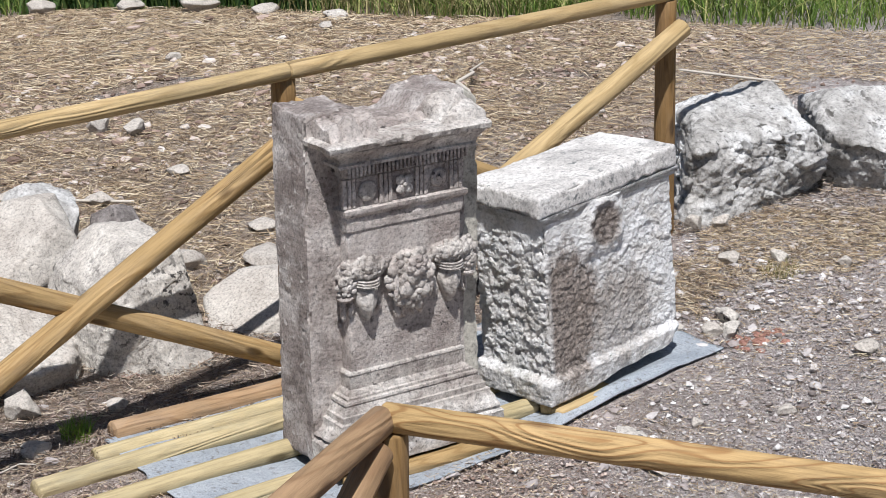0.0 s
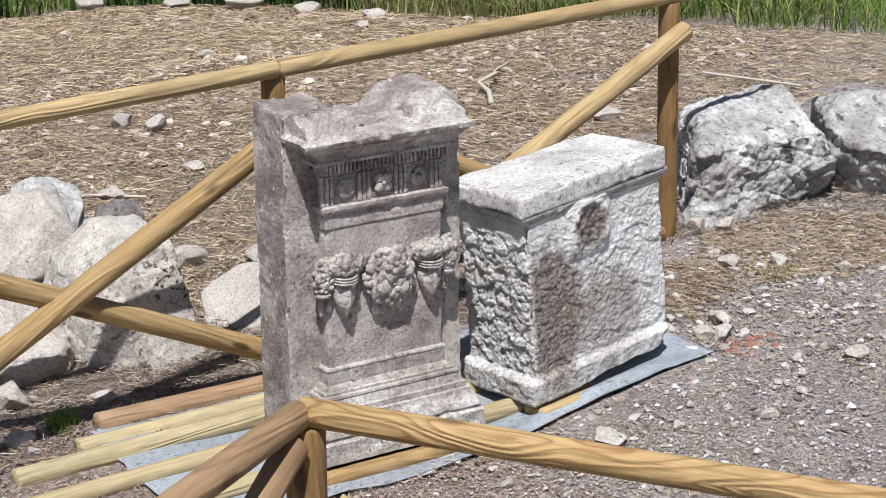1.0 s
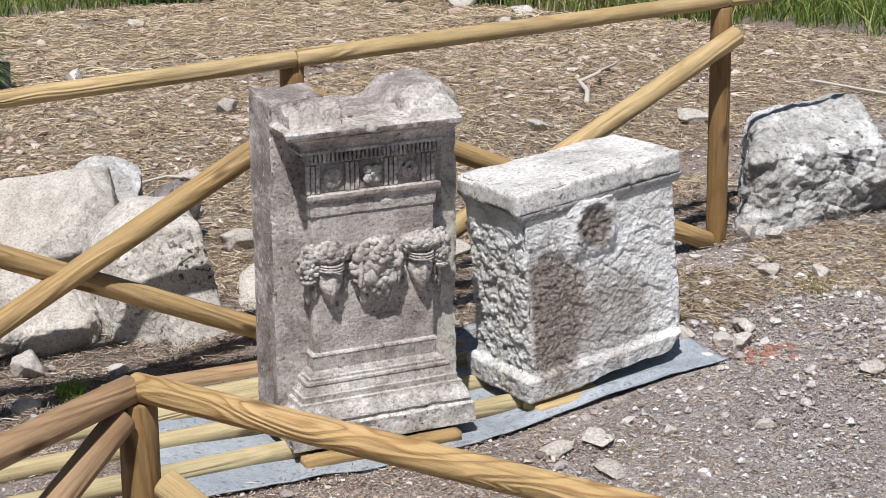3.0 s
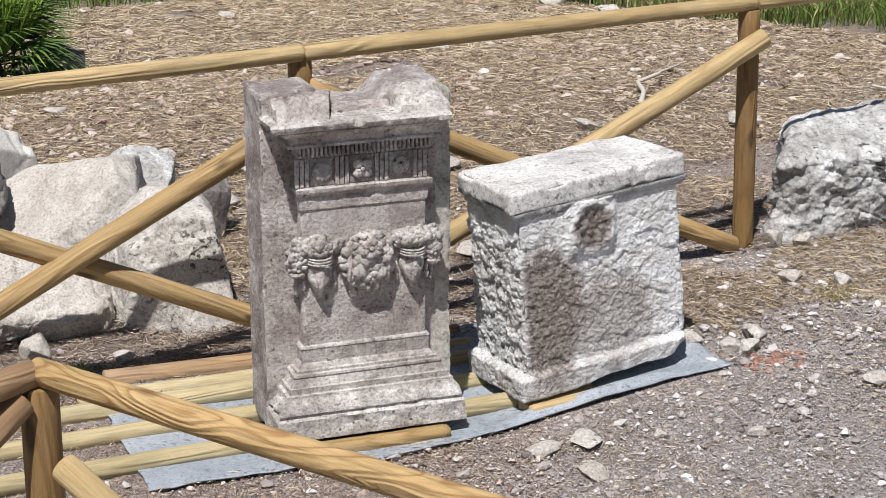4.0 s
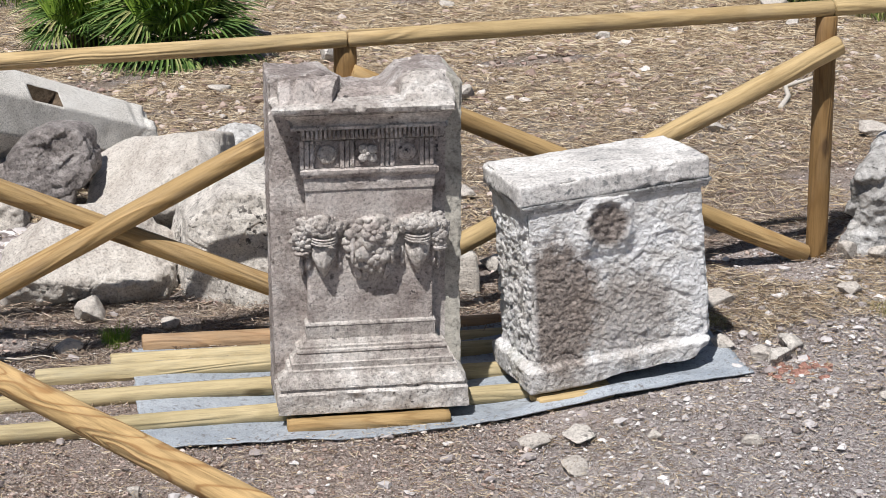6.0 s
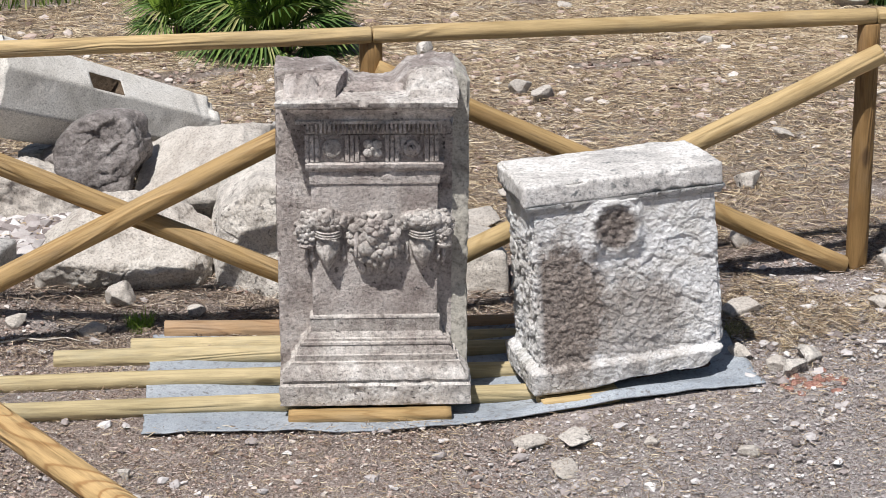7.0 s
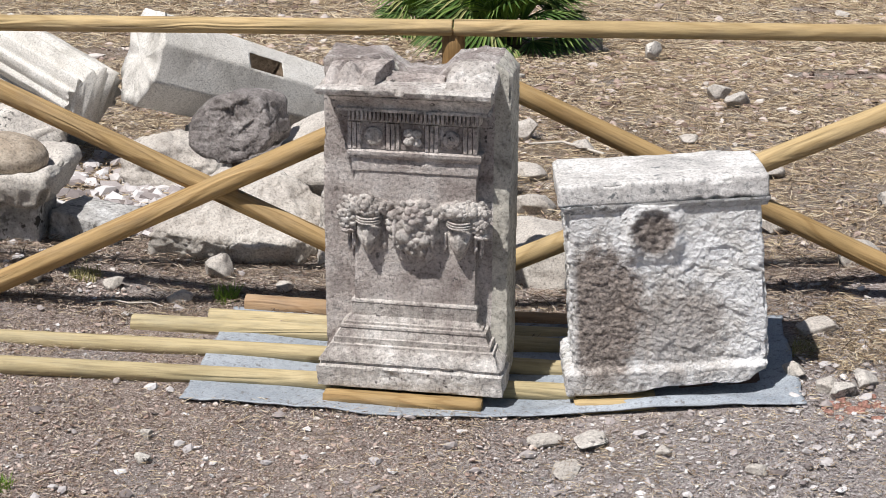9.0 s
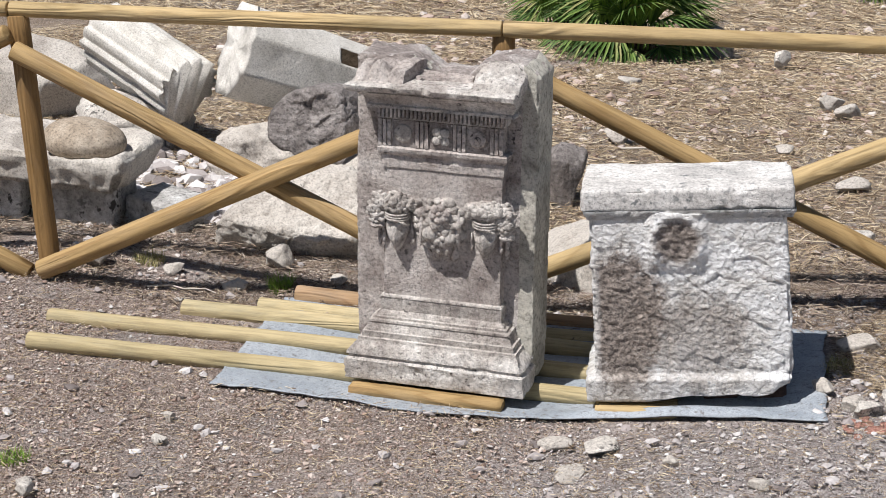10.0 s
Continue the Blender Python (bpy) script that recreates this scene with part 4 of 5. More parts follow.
def facet_rock(name, at, planes, seed, material, label, category="rock", level=7, rough=1.0, layers=0.0, sharp=26):
    """A broken rock bounded by flat faces (normal x, y, z and distance from its centre), worn at the edges, fissured and pitted."""
    U, F = ico(level)
    inv, N = np.zeros(len(U)), np.zeros((len(U), 3))
    most = np.zeros(len(U))
    for k, (nx, ny, nz, d) in enumerate(planes):
        n_ = np.array((nx, ny, nz), float)
        n_ /= np.linalg.norm(n_)
        bend = 1 + 0.05 * fbm(U, 1.6, 3, seed + 7 * k)
        w = (np.maximum(U @ n_, 1e-4) / (d * bend)) ** sharp
        inv += w
        N += w[:, None] * n_
        most = np.maximum(most, w)
    V = U * (inv ** (-1.0 / sharp))[:, None]
    edge = 1 - most / inv
    N /= np.maximum(np.linalg.norm(N, axis=1, keepdims=True), 1e-9)
    side = 1 - np.clip(N[:, 2], 0, 1)
    push = rough * (0.012 * fbm(V, 5, 3, seed) + 0.008 * ridged(V, 13, 4, seed + 1) + 0.005 * fbm(V, 40, 3, seed + 2) - 0.018 * np.maximum(0, fbm(V, 9, 3, seed + 3) - 0.15))
    W = V + 0.03 * np.column_stack([fbm(V, 6, 3, seed + q) for q in (4, 5, 6)])
    for size, depth in ((5.0, 0.022), (13.0, 0.009)):
        off, dist, gap, rnd = scales(W * (1, 1, 1.6) * size, seed + int(size))
        push += rough * rough * depth * ((off * (rnd - 0.5) * 1.3).sum(1) + 0.4 * (rnd[:, 0] - 0.5)) * (0.25 + 0.75 * side)
    push -= edge * 0.05 * np.maximum(0, fbm(V, 12, 3, seed + 8) - 0.02) * rough
    if layers:
        t = V[:, 2] * 15 + 1.3 * fbm(V, 4.5, 3, seed + 9) + 2.0 * V[:, 0]
        step = t % 1.0
        push += layers * side ** 2 * (0.016 * (step - 0.5) - 0.016 * np.exp(-((step - 0.04) / 0.06) ** 2)) * np.clip(0.6 + 1.6 * fbm(V, 4, 2, seed + 10), 0, 1.2)
    ob = new(name, mesh(name, V + N * push[:, None], F, material, True))
    ob.matrix_world = pose(*at)
    return tagged(ob, label, category)


def rock_block(name, x, y, size, seed, material, label, turn, shear, top, cell=0.011):
    """A blocky quarried boulder with a sloping top and a layered, fissured face."""
    w, d, h = size
    V, F, N = box_grid((-w / 2, -d / 2, -0.03), (w / 2, d / 2, h), cell, 0.05)
    s = V[:, 0] / w
    up = np.clip(V[:, 2] / h, 0, 1)
    V[:, 2] = np.where(V[:, 2] > 0, V[:, 2] * np.interp(s, (-0.5, -0.1, 0.2, 0.5), top), V[:, 2])
    V[:, :2] *= (1 - 0.10 * up ** 2)[:, None]
    V[:, 0] += shear * V[:, 1]
    V[:, 1] += 0.10 * h * up
    warp = np.column_stack([fbm(V, 4.5, 3, seed + k) for k in (1, 2, 3)])
    V = V + 0.03 * warp * np.clip(up * 4, 0.15, 1)[:, None]
    rg = np.random.default_rng(seed)
    mid = np.array((0, 0.05 * h, 0.42 * h))
    half = np.array((w * 0.5, d * 0.5, h * 0.55))
    P = (V - mid) / half
    for _ in range(16):
        n_ = rg.normal(size=3)
        n_[2] = abs(n_[2])
        n_ /= np.linalg.norm(n_)
        P -= np.maximum(0, P @ n_ - rg.uniform(0.88, 1.12))[:, None] * n_ * 0.9
    V = P * half + mid
    layer = V[:, 2] * 13 + 1.4 * fbm(V, 5, 3, seed + 7) + 2.2 * V[:, 0]
    ledge = np.clip(np.abs(layer % 1.0 - 0.5) * 5 - 0.6, 0, 1)
    side = 1 - np.clip(N[:, 2], 0, 1)
    split = np.exp(-((layer % 1.0 - 0.5) / 0.07) ** 2) * np.clip(3 * fbm(V, 4, 2, seed + 19) + 0.4, 0, 1)
    push = 0.008 * ledge * side * np.clip(0.2 + 2 * fbm(V, 5, 2, seed + 9), 0, 1)
    push -= 0.013 * split * side
    push += 0.012 * ridged(V * (1, 1, 2.0), 11, 4, seed + 11) + 0.011 * ridged(V * (1, 1, 1.6), 24, 3, seed + 14) + 0.007 * fbm(V, 40, 3, seed + 12) - 0.03 * np.maximum(0, fbm(V, 7, 3, seed + 13) - 0.1)
    ob = new(name, mesh(name, V + N * push[:, None], F, material, True))
    ob.matrix_world = pose(x, y, gz(x, y) - 0.012, 0, 0, turn)
    return tagged(ob, label, "rock")


facet_rock("boulder", (2.43, 1.08, 0.30), [(0, -1, 0, 0.225), (0, -0.36, 0.93, 0.184), (-0.12, 0.25, 0.96, 0.215), (-0.7, 0.3, 0.65, 0.25), (0.80, -0.3, 0.5, 0.335), (-0.84, 0.54, 0.05, 0.205),
            (0.84, -0.54, 0, 0.405), (1, 0.2, 0, 0.37), (0, 1, 0.2, 0.30), (0, 0, -1, 0.22), (0.3, -0.75, -0.6, 0.30), (-0.8, -0.6, -0.1, 0.40)], 16, GREY,
           "large grey-white fissured limestone boulder with layered face", rough=1.3, layers=0.4, sharp=50)
facet_rock("boulder", (3.17, 1.02, 0.28), [(-0.9, -0.4, -0.35, 0.35), (0.1, -1, -0.25, 0.30), (-0.1, -0.36, 0.93, 0.17), (0.1, 0.3, 0.95, 0.19), (-0.6, 0.4, 0.75, 0.28), (-0.84, 0.54, 0, 0.27), (1, 0, 0, 0.5),
            (0, 1, 0, 0.34), (0, 0, -1, 0.2)], 17, GREY, "grey-white limestone boulder beside a larger one", rough=1.2, layers=0.4, sharp=50)
facet_rock("boulder", (-0.42, 1.62, 0.25), [(-0.5, -0.25, 0.83, 0.125), (0, 0.3, 0.95, 0.205), (0.9, -0.2, 0.2, 0.26), (0.05, -0.85, -0.5, 0.23), (0, -0.93, 0.35, 0.24), (0, 1, 0.1, 0.24), (-1, 0.25, -0.3, 0.27),
            (-0.7, -0.6, 0, 0.29), (0, 0, -1, 0.25), (0.5, -0.3, 0.8, 0.265)], 11, LIME, "pale broken limestone boulder with a flat sloping face", rough=0.55, sharp=70)
facet_rock("boulder", (-0.18, 1.12, 0.20), [(0.05, -0.95, 0.3, 0.195), (-1, -0.1, 0.1, 0.18), (1, -0.15, 0.2, 0.19), (-0.69, -0.1, 0.73, 0.19), (0.1, -0.1, 1, 0.225), (0.8, 0, 0.6, 0.235), (0, 1, 0.2, 0.2), (0, 0, -1, 0.2),
            (-0.5, -0.8, 0, 0.205)], 12, LICHEN, "upright boulder spotted with black lichen", rough=0.6, sharp=50)
facet_rock("boulder", (-0.69, 1.12, 0.10), [(0.08, -0.5, 0.86, 0.105), (0, -0.95, -0.2, 0.17), (0.6, -0.2, 0.75, 0.20), (-0.6, -0.1, 0.8, 0.21), (1, -0.1, 0, 0.31), (-1, 0, 0, 0.32), (0, 1, 0.3, 0.2), (0, 0, -1, 0.10),
            (0.6, -0.8, -0.1, 0.26)], 13, LIME, "low pale limestone boulder behind the fence", rough=1.1, sharp=34)
facet_rock("dark_stone", (-0.825, 1.60, 0.375), [(0.12, -0.95, 0.28, 0.09), (-0.1, 1, -0.2, 0.12)] + [(math.cos(a), 0.1 * math.sin(a) - 0.15 * math.cos(a), math.sin(a), 0.140 + 0.012 * math.sin(2.3 * a)) for a in (0.2, 0.75, 1.4, 1.9, 2.5, 3.2, 3.8, 4.4, 5.1, 5.7)],
           15, DARK, "dark porous round stone lying among the rocks", level=6, rough=1.1, sharp=40)
facet_rock("boulder", (0.40, 1.13, 0.06), [(-0.42, -0.18, 0.89, 0.085), (0.1, 0.1, 1, 0.12), (-0.35, -0.93, 0.15, 0.17), (-0.95, 0.3, 0.1, 0.26), (1, 0, 0.1, 0.28), (0, 1, 0.1, 0.2), (0, 0, -1, 0.1)], 18, LIME, "flat pale stone slab lying behind the altar", level=6, rough=0.6)
boulder("boulder", -0.08, 2.02, (0.30, 0.26, 0.33), 27, GREY, "grey rough boulder behind a paler one", level=5)
rock_block("boulder", -1.17, 1.86, (0.42, 0.26, 0.22), 14, LIME, "white limestone lump with a dirty underside", 8, 0.1, (0.7, 1.0, 0.85, 0.6))
boulder("boulder", 0.14, 1.88, (0.16, 0.16, 0.26), 19, DARK, "brown upright stone standing behind the altar", turn=0, level=4)
boulder("boulder", -2.55, 2.60, (0.72, 0.5, 0.36), 20, LIME, "rough pale limestone block on the rubble", turn=-8, cuts=12, amp=0.05, hard=0.64)
boulder("boulder", -1.88, 2.05, (0.40, 0.34, 0.26), 21, LICHEN, "speckled rounded stone among the rubble", turn=40, level=4)
boulder("boulder", -1.78, 2.36, (0.14, 0.13, 0.17), 22, LIME, "small upright pale stone", level=4)
boulder("boulder", -1.10, 2.30, (0.40, 0.3, 0.16), 23, GREY, "grey stone wedged under the pillar", level=4)
boulder("boulder", -0.55, 2.05, (0.30, 0.25, 0.14), 24, LIME, "pale stone wedged under the pillar", level=4)
boulder("boulder", -0.95, 2.1, (0.36, 0.3, 0.22), 25, DARK, "dark stone in the shade of the pillar", level=4)


def fragment(name, V, F, material, label, category, at):
    ob = new(name, mesh(name, V, F, material))
    ob.matrix_world = at
    return tagged(ob, label, category)


def pillar(p0, p1, r0, r1):
    """A fallen eight-sided pillar with a square socket cut into one side."""
    p0, p1 = Vector(p0), Vector(p1)
    L = (p1 - p0).length
    per, rings = 14, 110
    n = 8 * per
    V = []
    for k in range(rings + 1):
        for i in range(n):
            a = 2 * math.pi * i / n
            b = (a + math.pi / 8) % (math.pi / 4) - math.pi / 8
            V.append((math.cos(a) / math.cos(b), math.sin(a) / math.cos(b), k / rings))
    V = np.array(V)
    ang = np.arctan2(V[:, 1], V[:, 0])
    r = r0 + (r1 - r0) * V[:, 2]
    Q = np.column_stack((V[:, 0] * r, V[:, 1] * r, V[:, 2] * L))
    socket = (np.abs(ang - 0.17) < 0.19) & (np.abs(Q[:, 2] - 0.49) < 0.075)
    rad = 1 + 0.008 * fbm(Q, 8, 4, 4) - 0.05 * np.maximum(0, fbm(Q, 7, 3, 14) - 0.3) - np.where(socket, 0.5, 0.0)
    broken = np.clip((V[:, 2] - 0.88) / 0.12, 0, 1)
    rad -= broken * np.maximum(0, fbm(Q, 9, 3, 6)) * 0.6
    Q[:, :2] *= rad[:, None]
    Q[:, 2] += np.where(V[:, 2] > 0.97, 0.06 * fbm(Q * (1, 1, 0), 12, 3, 9), 0) + np.where(V[:, 2] < 0.01, 0.02 * fbm(Q * (1, 1, 0), 14, 3, 2), 0)
    F = [(k * n + i, k * n + (i + 1) % n, (k + 1) * n + (i + 1) % n, (k + 1) * n + i) for k in range(rings) for i in range(n)]
    caps = []
    for k, sgn in ((0, -1), (rings, 1)):
        ring = Q[k * n:(k + 1) * n]
        prev = list(range(k * n, (k + 1) * n))
        for s in (0.8, 0.6, 0.4, 0.2):
            start = len(Q)
            inner = ring * (s, s, 1) + np.array((0, 0, 0))
            inner[:, 2] += 0.03 * fbm(inner, 14, 4, 31)
            Q = np.concatenate((Q, inner))
            cur = list(range(start, start + n))
            for i in range(n):
                q = (prev[i], prev[(i + 1) % n], cur[(i + 1) % n], cur[i])
                F.append(q[::-1] if sgn < 0 else q)
            prev = cur
        F.append(tuple(prev[::-1] if sgn < 0 else prev))
    z = (p1 - p0).normalized()
    x = (Vector((0.10, -0.66, 0.9)) - Vector((0.10, -0.66, 0.9)).dot(z) * z).normalized()
    R = Matrix((x, z.cross(x), z)).transposed().to_4x4()
    ob = fragment("fallen_pillar", Q, F, stone("pillar_marble", (0.40, 0.38, 0.343), (0.60, 0.575, 0.532), (0.68, 0.662, 0.625), 3.5, 150, 0.004, vein=0.12),
             "fallen pale eight-sided pillar with a square socket", "pillar", Matrix.Translation(p0) @ R)
    ob.data.materials.append(stone("socket_dark_brown", (0.07, 0.05, 0.034), (0.12, 0.088, 0.06), (0.18, 0.135, 0.095), 20))
    # every face that touches the socket gets the dark brown
    deep = set(np.nonzero(socket)[0].tolist())
    for p in ob.data.polygons:
        if any(v in deep for v in p.vertices):
            p.material_index = 1


pillar((-1.36, 2.03, 0.53), (-0.525, 2.62, 0.165), 0.205, 0.150)


def drum(p0, p1, r):
    """A short fluted column drum."""
    p0, p1 = Vector(p0), Vector(p1)
    L = (p1 - p0).length
    n, rings = 160, 30
    V = []
    for k in range(rings + 1):
        for i in range(n):
            a = 2 * math.pi * i / n
            V.append((math.cos(a), math.sin(a), k / rings))
    V = np.array(V)
    ang = np.arctan2(V[:, 1], V[:, 0])
    saw = (ang * 14 / (2 * math.pi)) % 1.0
    rad = r * (1 - 0.17 * np.clip(saw * 1.25, 0, 1) ** 1.5 + 0.02)
    Q = np.column_stack((V[:, 0] * rad, V[:, 1] * rad, V[:, 2] * L))
    rad2 = 1 + 0.03 * fbm(Q, 9, 4, 3) - 0.15 * np.maximum(0, fbm(Q, 6, 3, 8) - 0.25)
    Q[:, :2] *= rad2[:, None]
    Q[:, 2] += np.where(V[:, 2] > 0.97, 0.05 * fbm(Q * (1, 1, 0), 8, 3, 9), 0) + np.where(V[:, 2] < 0.02, 0.04 * fbm(Q * (1, 1, 0), 8, 3, 2), 0)
    F = [(k * n + i, k * n + (i + 1) % n, (k + 1) * n + (i + 1) % n, (k + 1) * n + i) for k in range(rings) for i in range(n)]
    F += [tuple(range(n))[::-1], tuple(range(rings * n, rings * n + n))]
    z = (p1 - p0).normalized()
    x = z.cross(Vector((0, 0, 1))).normalized()
    R = Matrix((x, z.cross(x), z)).transposed().to_4x4()
    fragment("column_drum", Q, F, bpy.data.materials["pillar_marble"], "broken fluted limestone column drum lying tilted", "column", Matrix.Translation(p0) @ R)


drum((-2.06, 2.22, 0.50), (-1.58, 2.02, 0.33), 0.155)


def capital():
    """A hollowed slab on a plain block, with a rounded stone lying in the hollow."""
    V, F, N = box_grid((-0.42, -0.22, 0.0), (0.42, 0.22, 0.135), 0.014, 0.015)
    push = 0.022 * fbm(V, 6, 4, 3) + 0.012 * ridged(V * (1, 1, 2), 14, 3, 9) - np.where((np.abs(N) > 0.25).sum(1) > 1, 0.11, 0.006) * np.maximum(0, fbm(V, 9, 3, 5) + 0.05)
    V[:, :2] *= (0.90 + 0.10 * np.clip(V[:, 2] / 0.09, 0, 1))[:, None]
    V = V + N * push[:, None]
    hollow = np.clip(1.15 - np.hypot((V[:, 0] - 0.16) / 0.22, (V[:, 1] + 0.02) / 0.18), 0, 1) ** 0.5
    V[:, 2] -= np.where(V[:, 2] > 0.1, 0.045 * hollow, 0)
    V[:, 2] -= np.where(V[:, 2] < 0.05, 0.02 * np.abs(fbm(V, 8, 3, 8)), 0)
    at = pose(-1.80, 1.08, 0.215, 0, 2, 4)
    fragment("hollowed_slab", V, F, LIME, "thick pale stone slab with a hollow in its top", "stone slab", at)
    V, F = worn_box((-0.15, -0.13, 0), (0.15, 0.13, 0.235), 0.014, 0.012, 0.008, 8, 61, 0.01)
    fragment("base_block", V, F, GREY, "plain grey stone block under the hollowed slab", "stone block", pose(-1.60, 1.09, gz(-1.60, 1.09) - 0.02, 0, 0, 3))
    V, F = worn_box((-0.2, -0.13, 0), (0.2, 0.13, 0.235), 0.014, 0.012, 0.008, 8, 62, 0.01)
    fragment("base_block", V, F, GREY, "plain grey stone block under the hollowed slab", "stone block", pose(-2.02, 1.10, gz(-2.02, 1.1) - 0.02, 0, 0, -5))
    V, F = lump((0, 0, 0), (0.165, 0.145, 0.085), 5, 0.035, 1.2, 71)
    fragment("rounded_stone", V, F, BROWN, "smooth brown rounded stone resting in a hollow", "stone", pose(-1.585, 1.04, 0.365, 0, 5, 10))


capital()
V, F = worn_box((-0.30, -0.12, 0), (0.30, 0.12, 0.09), 0.014, 0.012, 0.006, 8, 63, 0.01)
fragment("stone_beam", V, F, LIME, "long pale dressed stone leaning on rubble", "stone block", pose(-2.02, 1.92, gz(-2.0, 1.95) + 0.05, 6, -14, 30))
V, F = worn_box((-0.14, -0.12, 0), (0.14, 0.12, 0.13), 0.014, 0.012, 0.008, 8, 64, 0.01)
fragment("stone_block", V, F, GREY, "grey stone block on the ground in shade", "stone block", pose(-1.28, 1.14, gz(-1.28, 1.14) - 0.02, 0, 4, -15))

# hand-sized stones on the open ground
SMALL = [(0.65, -0.32, 0.11, 0.032), (0.80, -0.30, 0.15, 0.03), (0.74, -0.49, 0.14, 0.022), (-0.55, -0.47, 0.05, 0.03), (1.48, 0.56, 0.16, 0.05),
         (1.10, 3.73, 0.15, 0.08), (0.57, 5.27, 0.16, 0.12), (2.25, 5.63, 0.12, 0.06), (0.99, 3.90, 0.14, 0.09), (3.62, 6.19, 0.16, 0.05),
         (1.70, 8.13, 0.16, 0.05), (-0.73, -1.08, 0.08, 0.05), (-0.08, 4.27, 0.16, 0.04), (-1.30, 0.52, 0.16, 0.09), (-0.70, 0.82, 0.16, 0.09), (1.80, -0.31, 0.13, 0.05),
         (1.54, 0.07, 0.10, 0.045), (2.25, 0.25, 0.07, 0.05), (2.15, 0.80, 0.07, 0.06), (2.05, 0.84, 0.09, 0.07), (1.50, 0.12, 0.12, 0.04), (1.62, 0.16, 0.11, 0.05), (1.40, 0.20, 0.09, 0.05),
         (1.30, -0.47, 0.07, 0.03), (1.02, -0.36, 0.05, 0.03), (1.95, 0.52, 0.12, 0.05), (2.10, 0.42, 0.08, 0.05), (0.35, 1.75, 0.22, 0.08), (0.62, 1.62, 0.26, 0.06), (0.80, 1.95, 0.18, 0.05),
         (0.25, 2.25, 0.2, 0.06), (1.35, 1.55, 0.2, 0.06), (1.62, 1.25, 0.22, 0.07), (0.45, 2.7, 0.14, 0.06), (0.15, 2.9, 0.17, 0.1), (1.25, 2.3, 0.16, 0.06), (1.75, 1.9, 0.15, 0.07),
         (2.05, 2.6, 0.12, 0.05), (2.7, 2.35, 0.18, 0.06), (1.02, 1.25, 0.2, 0.05), (0.62, 0.95, 0.17, 0.07), (0.78, 1.08, 0.12, 0.06), (-0.42, 0.72, 0.07, 0.04), (-1.02, 0.62, 0.08, 0.04), (0.9, 2.9, 0.12, 0.05), (-0.755, 0.575, 0.13, 0.04), (-0.506, -0.627, 0.06, 0.03), (3.15, 9.7, 0.34, 0.12), (3.55, 9.0, 0.28, 0.10), (3.8, 8.3, 0.36, 0.14), (3.95, 7.6, 0.24, 0.08), (4.0, 6.7, 0.22, 0.07), (-0.755, -1.03, 0.08, 0.03)]
for k, (x, y, w_, h_) in enumerate(SMALL):
    boulder("stone", x, y, (w_, w_ * 0.75, h_), 500 + k, LICHEN if k % 5 == 1 else LIME, "small pale angular limestone lying on the soil", "stone", turn=k * 47 % 360, level=4, cuts=14, amp=0.10, hard=0.60, box=0.9,
            group="small stones on the ground", lift=0.004)


# ---- litter: gravel, straw, twigs ----
def islands(name, base_v, base_f, M, T, material, label, category, smooth=False):
    """Many copies of one small shape in a single mesh. M: turns with scale, T: places."""
    n, k = len(M), len(base_v)
    V = (np.einsum("nij,kj->nki", M, base_v) + T[:, None, :]).reshape(-1, 3)
    F = (np.asarray(base_f)[None] + (np.arange(n) * k)[:, None, None]).reshape(-1, len(base_f[0]))
    return tagged(new(name, mesh(name, V, F, material, smooth)), label, category, kind="stuff")


def turns(rng, n, flat_axis=False):
    """Random turns; flat_axis keeps the x axis near the ground."""
    a = rng.uniform(0, 2 * math.pi, n)
    b = rng.normal(0, 0.12 if flat_axis else 0.8, n)
    c = rng.uniform(0, 2 * math.pi, n)
    ca, sa, cb, sb, cc, sc = np.cos(a), np.sin(a), np.cos(b), np.sin(b), np.cos(c), np.sin(c)
    Rz = np.zeros((n, 3, 3)); Rz[:, 0, 0], Rz[:, 0, 1], Rz[:, 1, 0], Rz[:, 1, 1], Rz[:, 2, 2] = ca, -sa, sa, ca, 1
    Ry = np.zeros((n, 3, 3)); Ry[:, 0, 0], Ry[:, 0, 2], Ry[:, 2, 0], Ry[:, 2, 2], Ry[:, 1, 1] = cb, sb, -sb, cb, 1
    Rx = np.zeros((n, 3, 3)); Rx[:, 1, 1], Rx[:, 1, 2], Rx[:, 2, 1], Rx[:, 2, 2], Rx[:, 0, 0] = cc, -sc, sc, cc, 1
    return Rz @ Ry @ Rx


def scatter(rng, n, x0, x1, y0, y1, keep=None):
    x, y = rng.uniform(x0, x1, n), rng.uniform(y0, y1, n)
    ok = in_shelf(x, y) & ~((x > -0.56) & (x < 1.40) & (y > -0.14 + 0.07 * x) & (y < 0.42 + 0.18 * np.clip(x, 0, 2)))
    ok &= ~((x < -0.40) & (((x > -0.88) & (y > 0.28) & (y < 0.40)) | ((x > -0.64) & (y >= 0.40) & (y < 0.50)) | ((x > -0.53) & (y >= 0.50) & (y < 0.60))))
    if keep is not None:
        ok &= keep(x, y)
    return x[ok], y[ok]


def patchy(x, y, scale, seed):
    return fbm(np.column_stack((x, y, x * 0)), scale, 3, seed)


rng = np.random.default_rng(8)
PEB, PEB_F = ico(1)
PEB = PEB * (1 + 0.35 * rng.uniform(-1, 1, (len(PEB), 1)))


GRIT, GRIT_F = np.array(((1, 0, 0), (-0.9, 0.2, 0), (0, 1.1, 0), (0.1, -0.8, 0), (0, 0.1, 0.9), (0.1, 0, -0.9))), [(0, 2, 4), (2, 1, 4), (1, 3, 4), (3, 0, 4), (2, 0, 5), (1, 2, 5), (3, 1, 5), (0, 3, 5)]


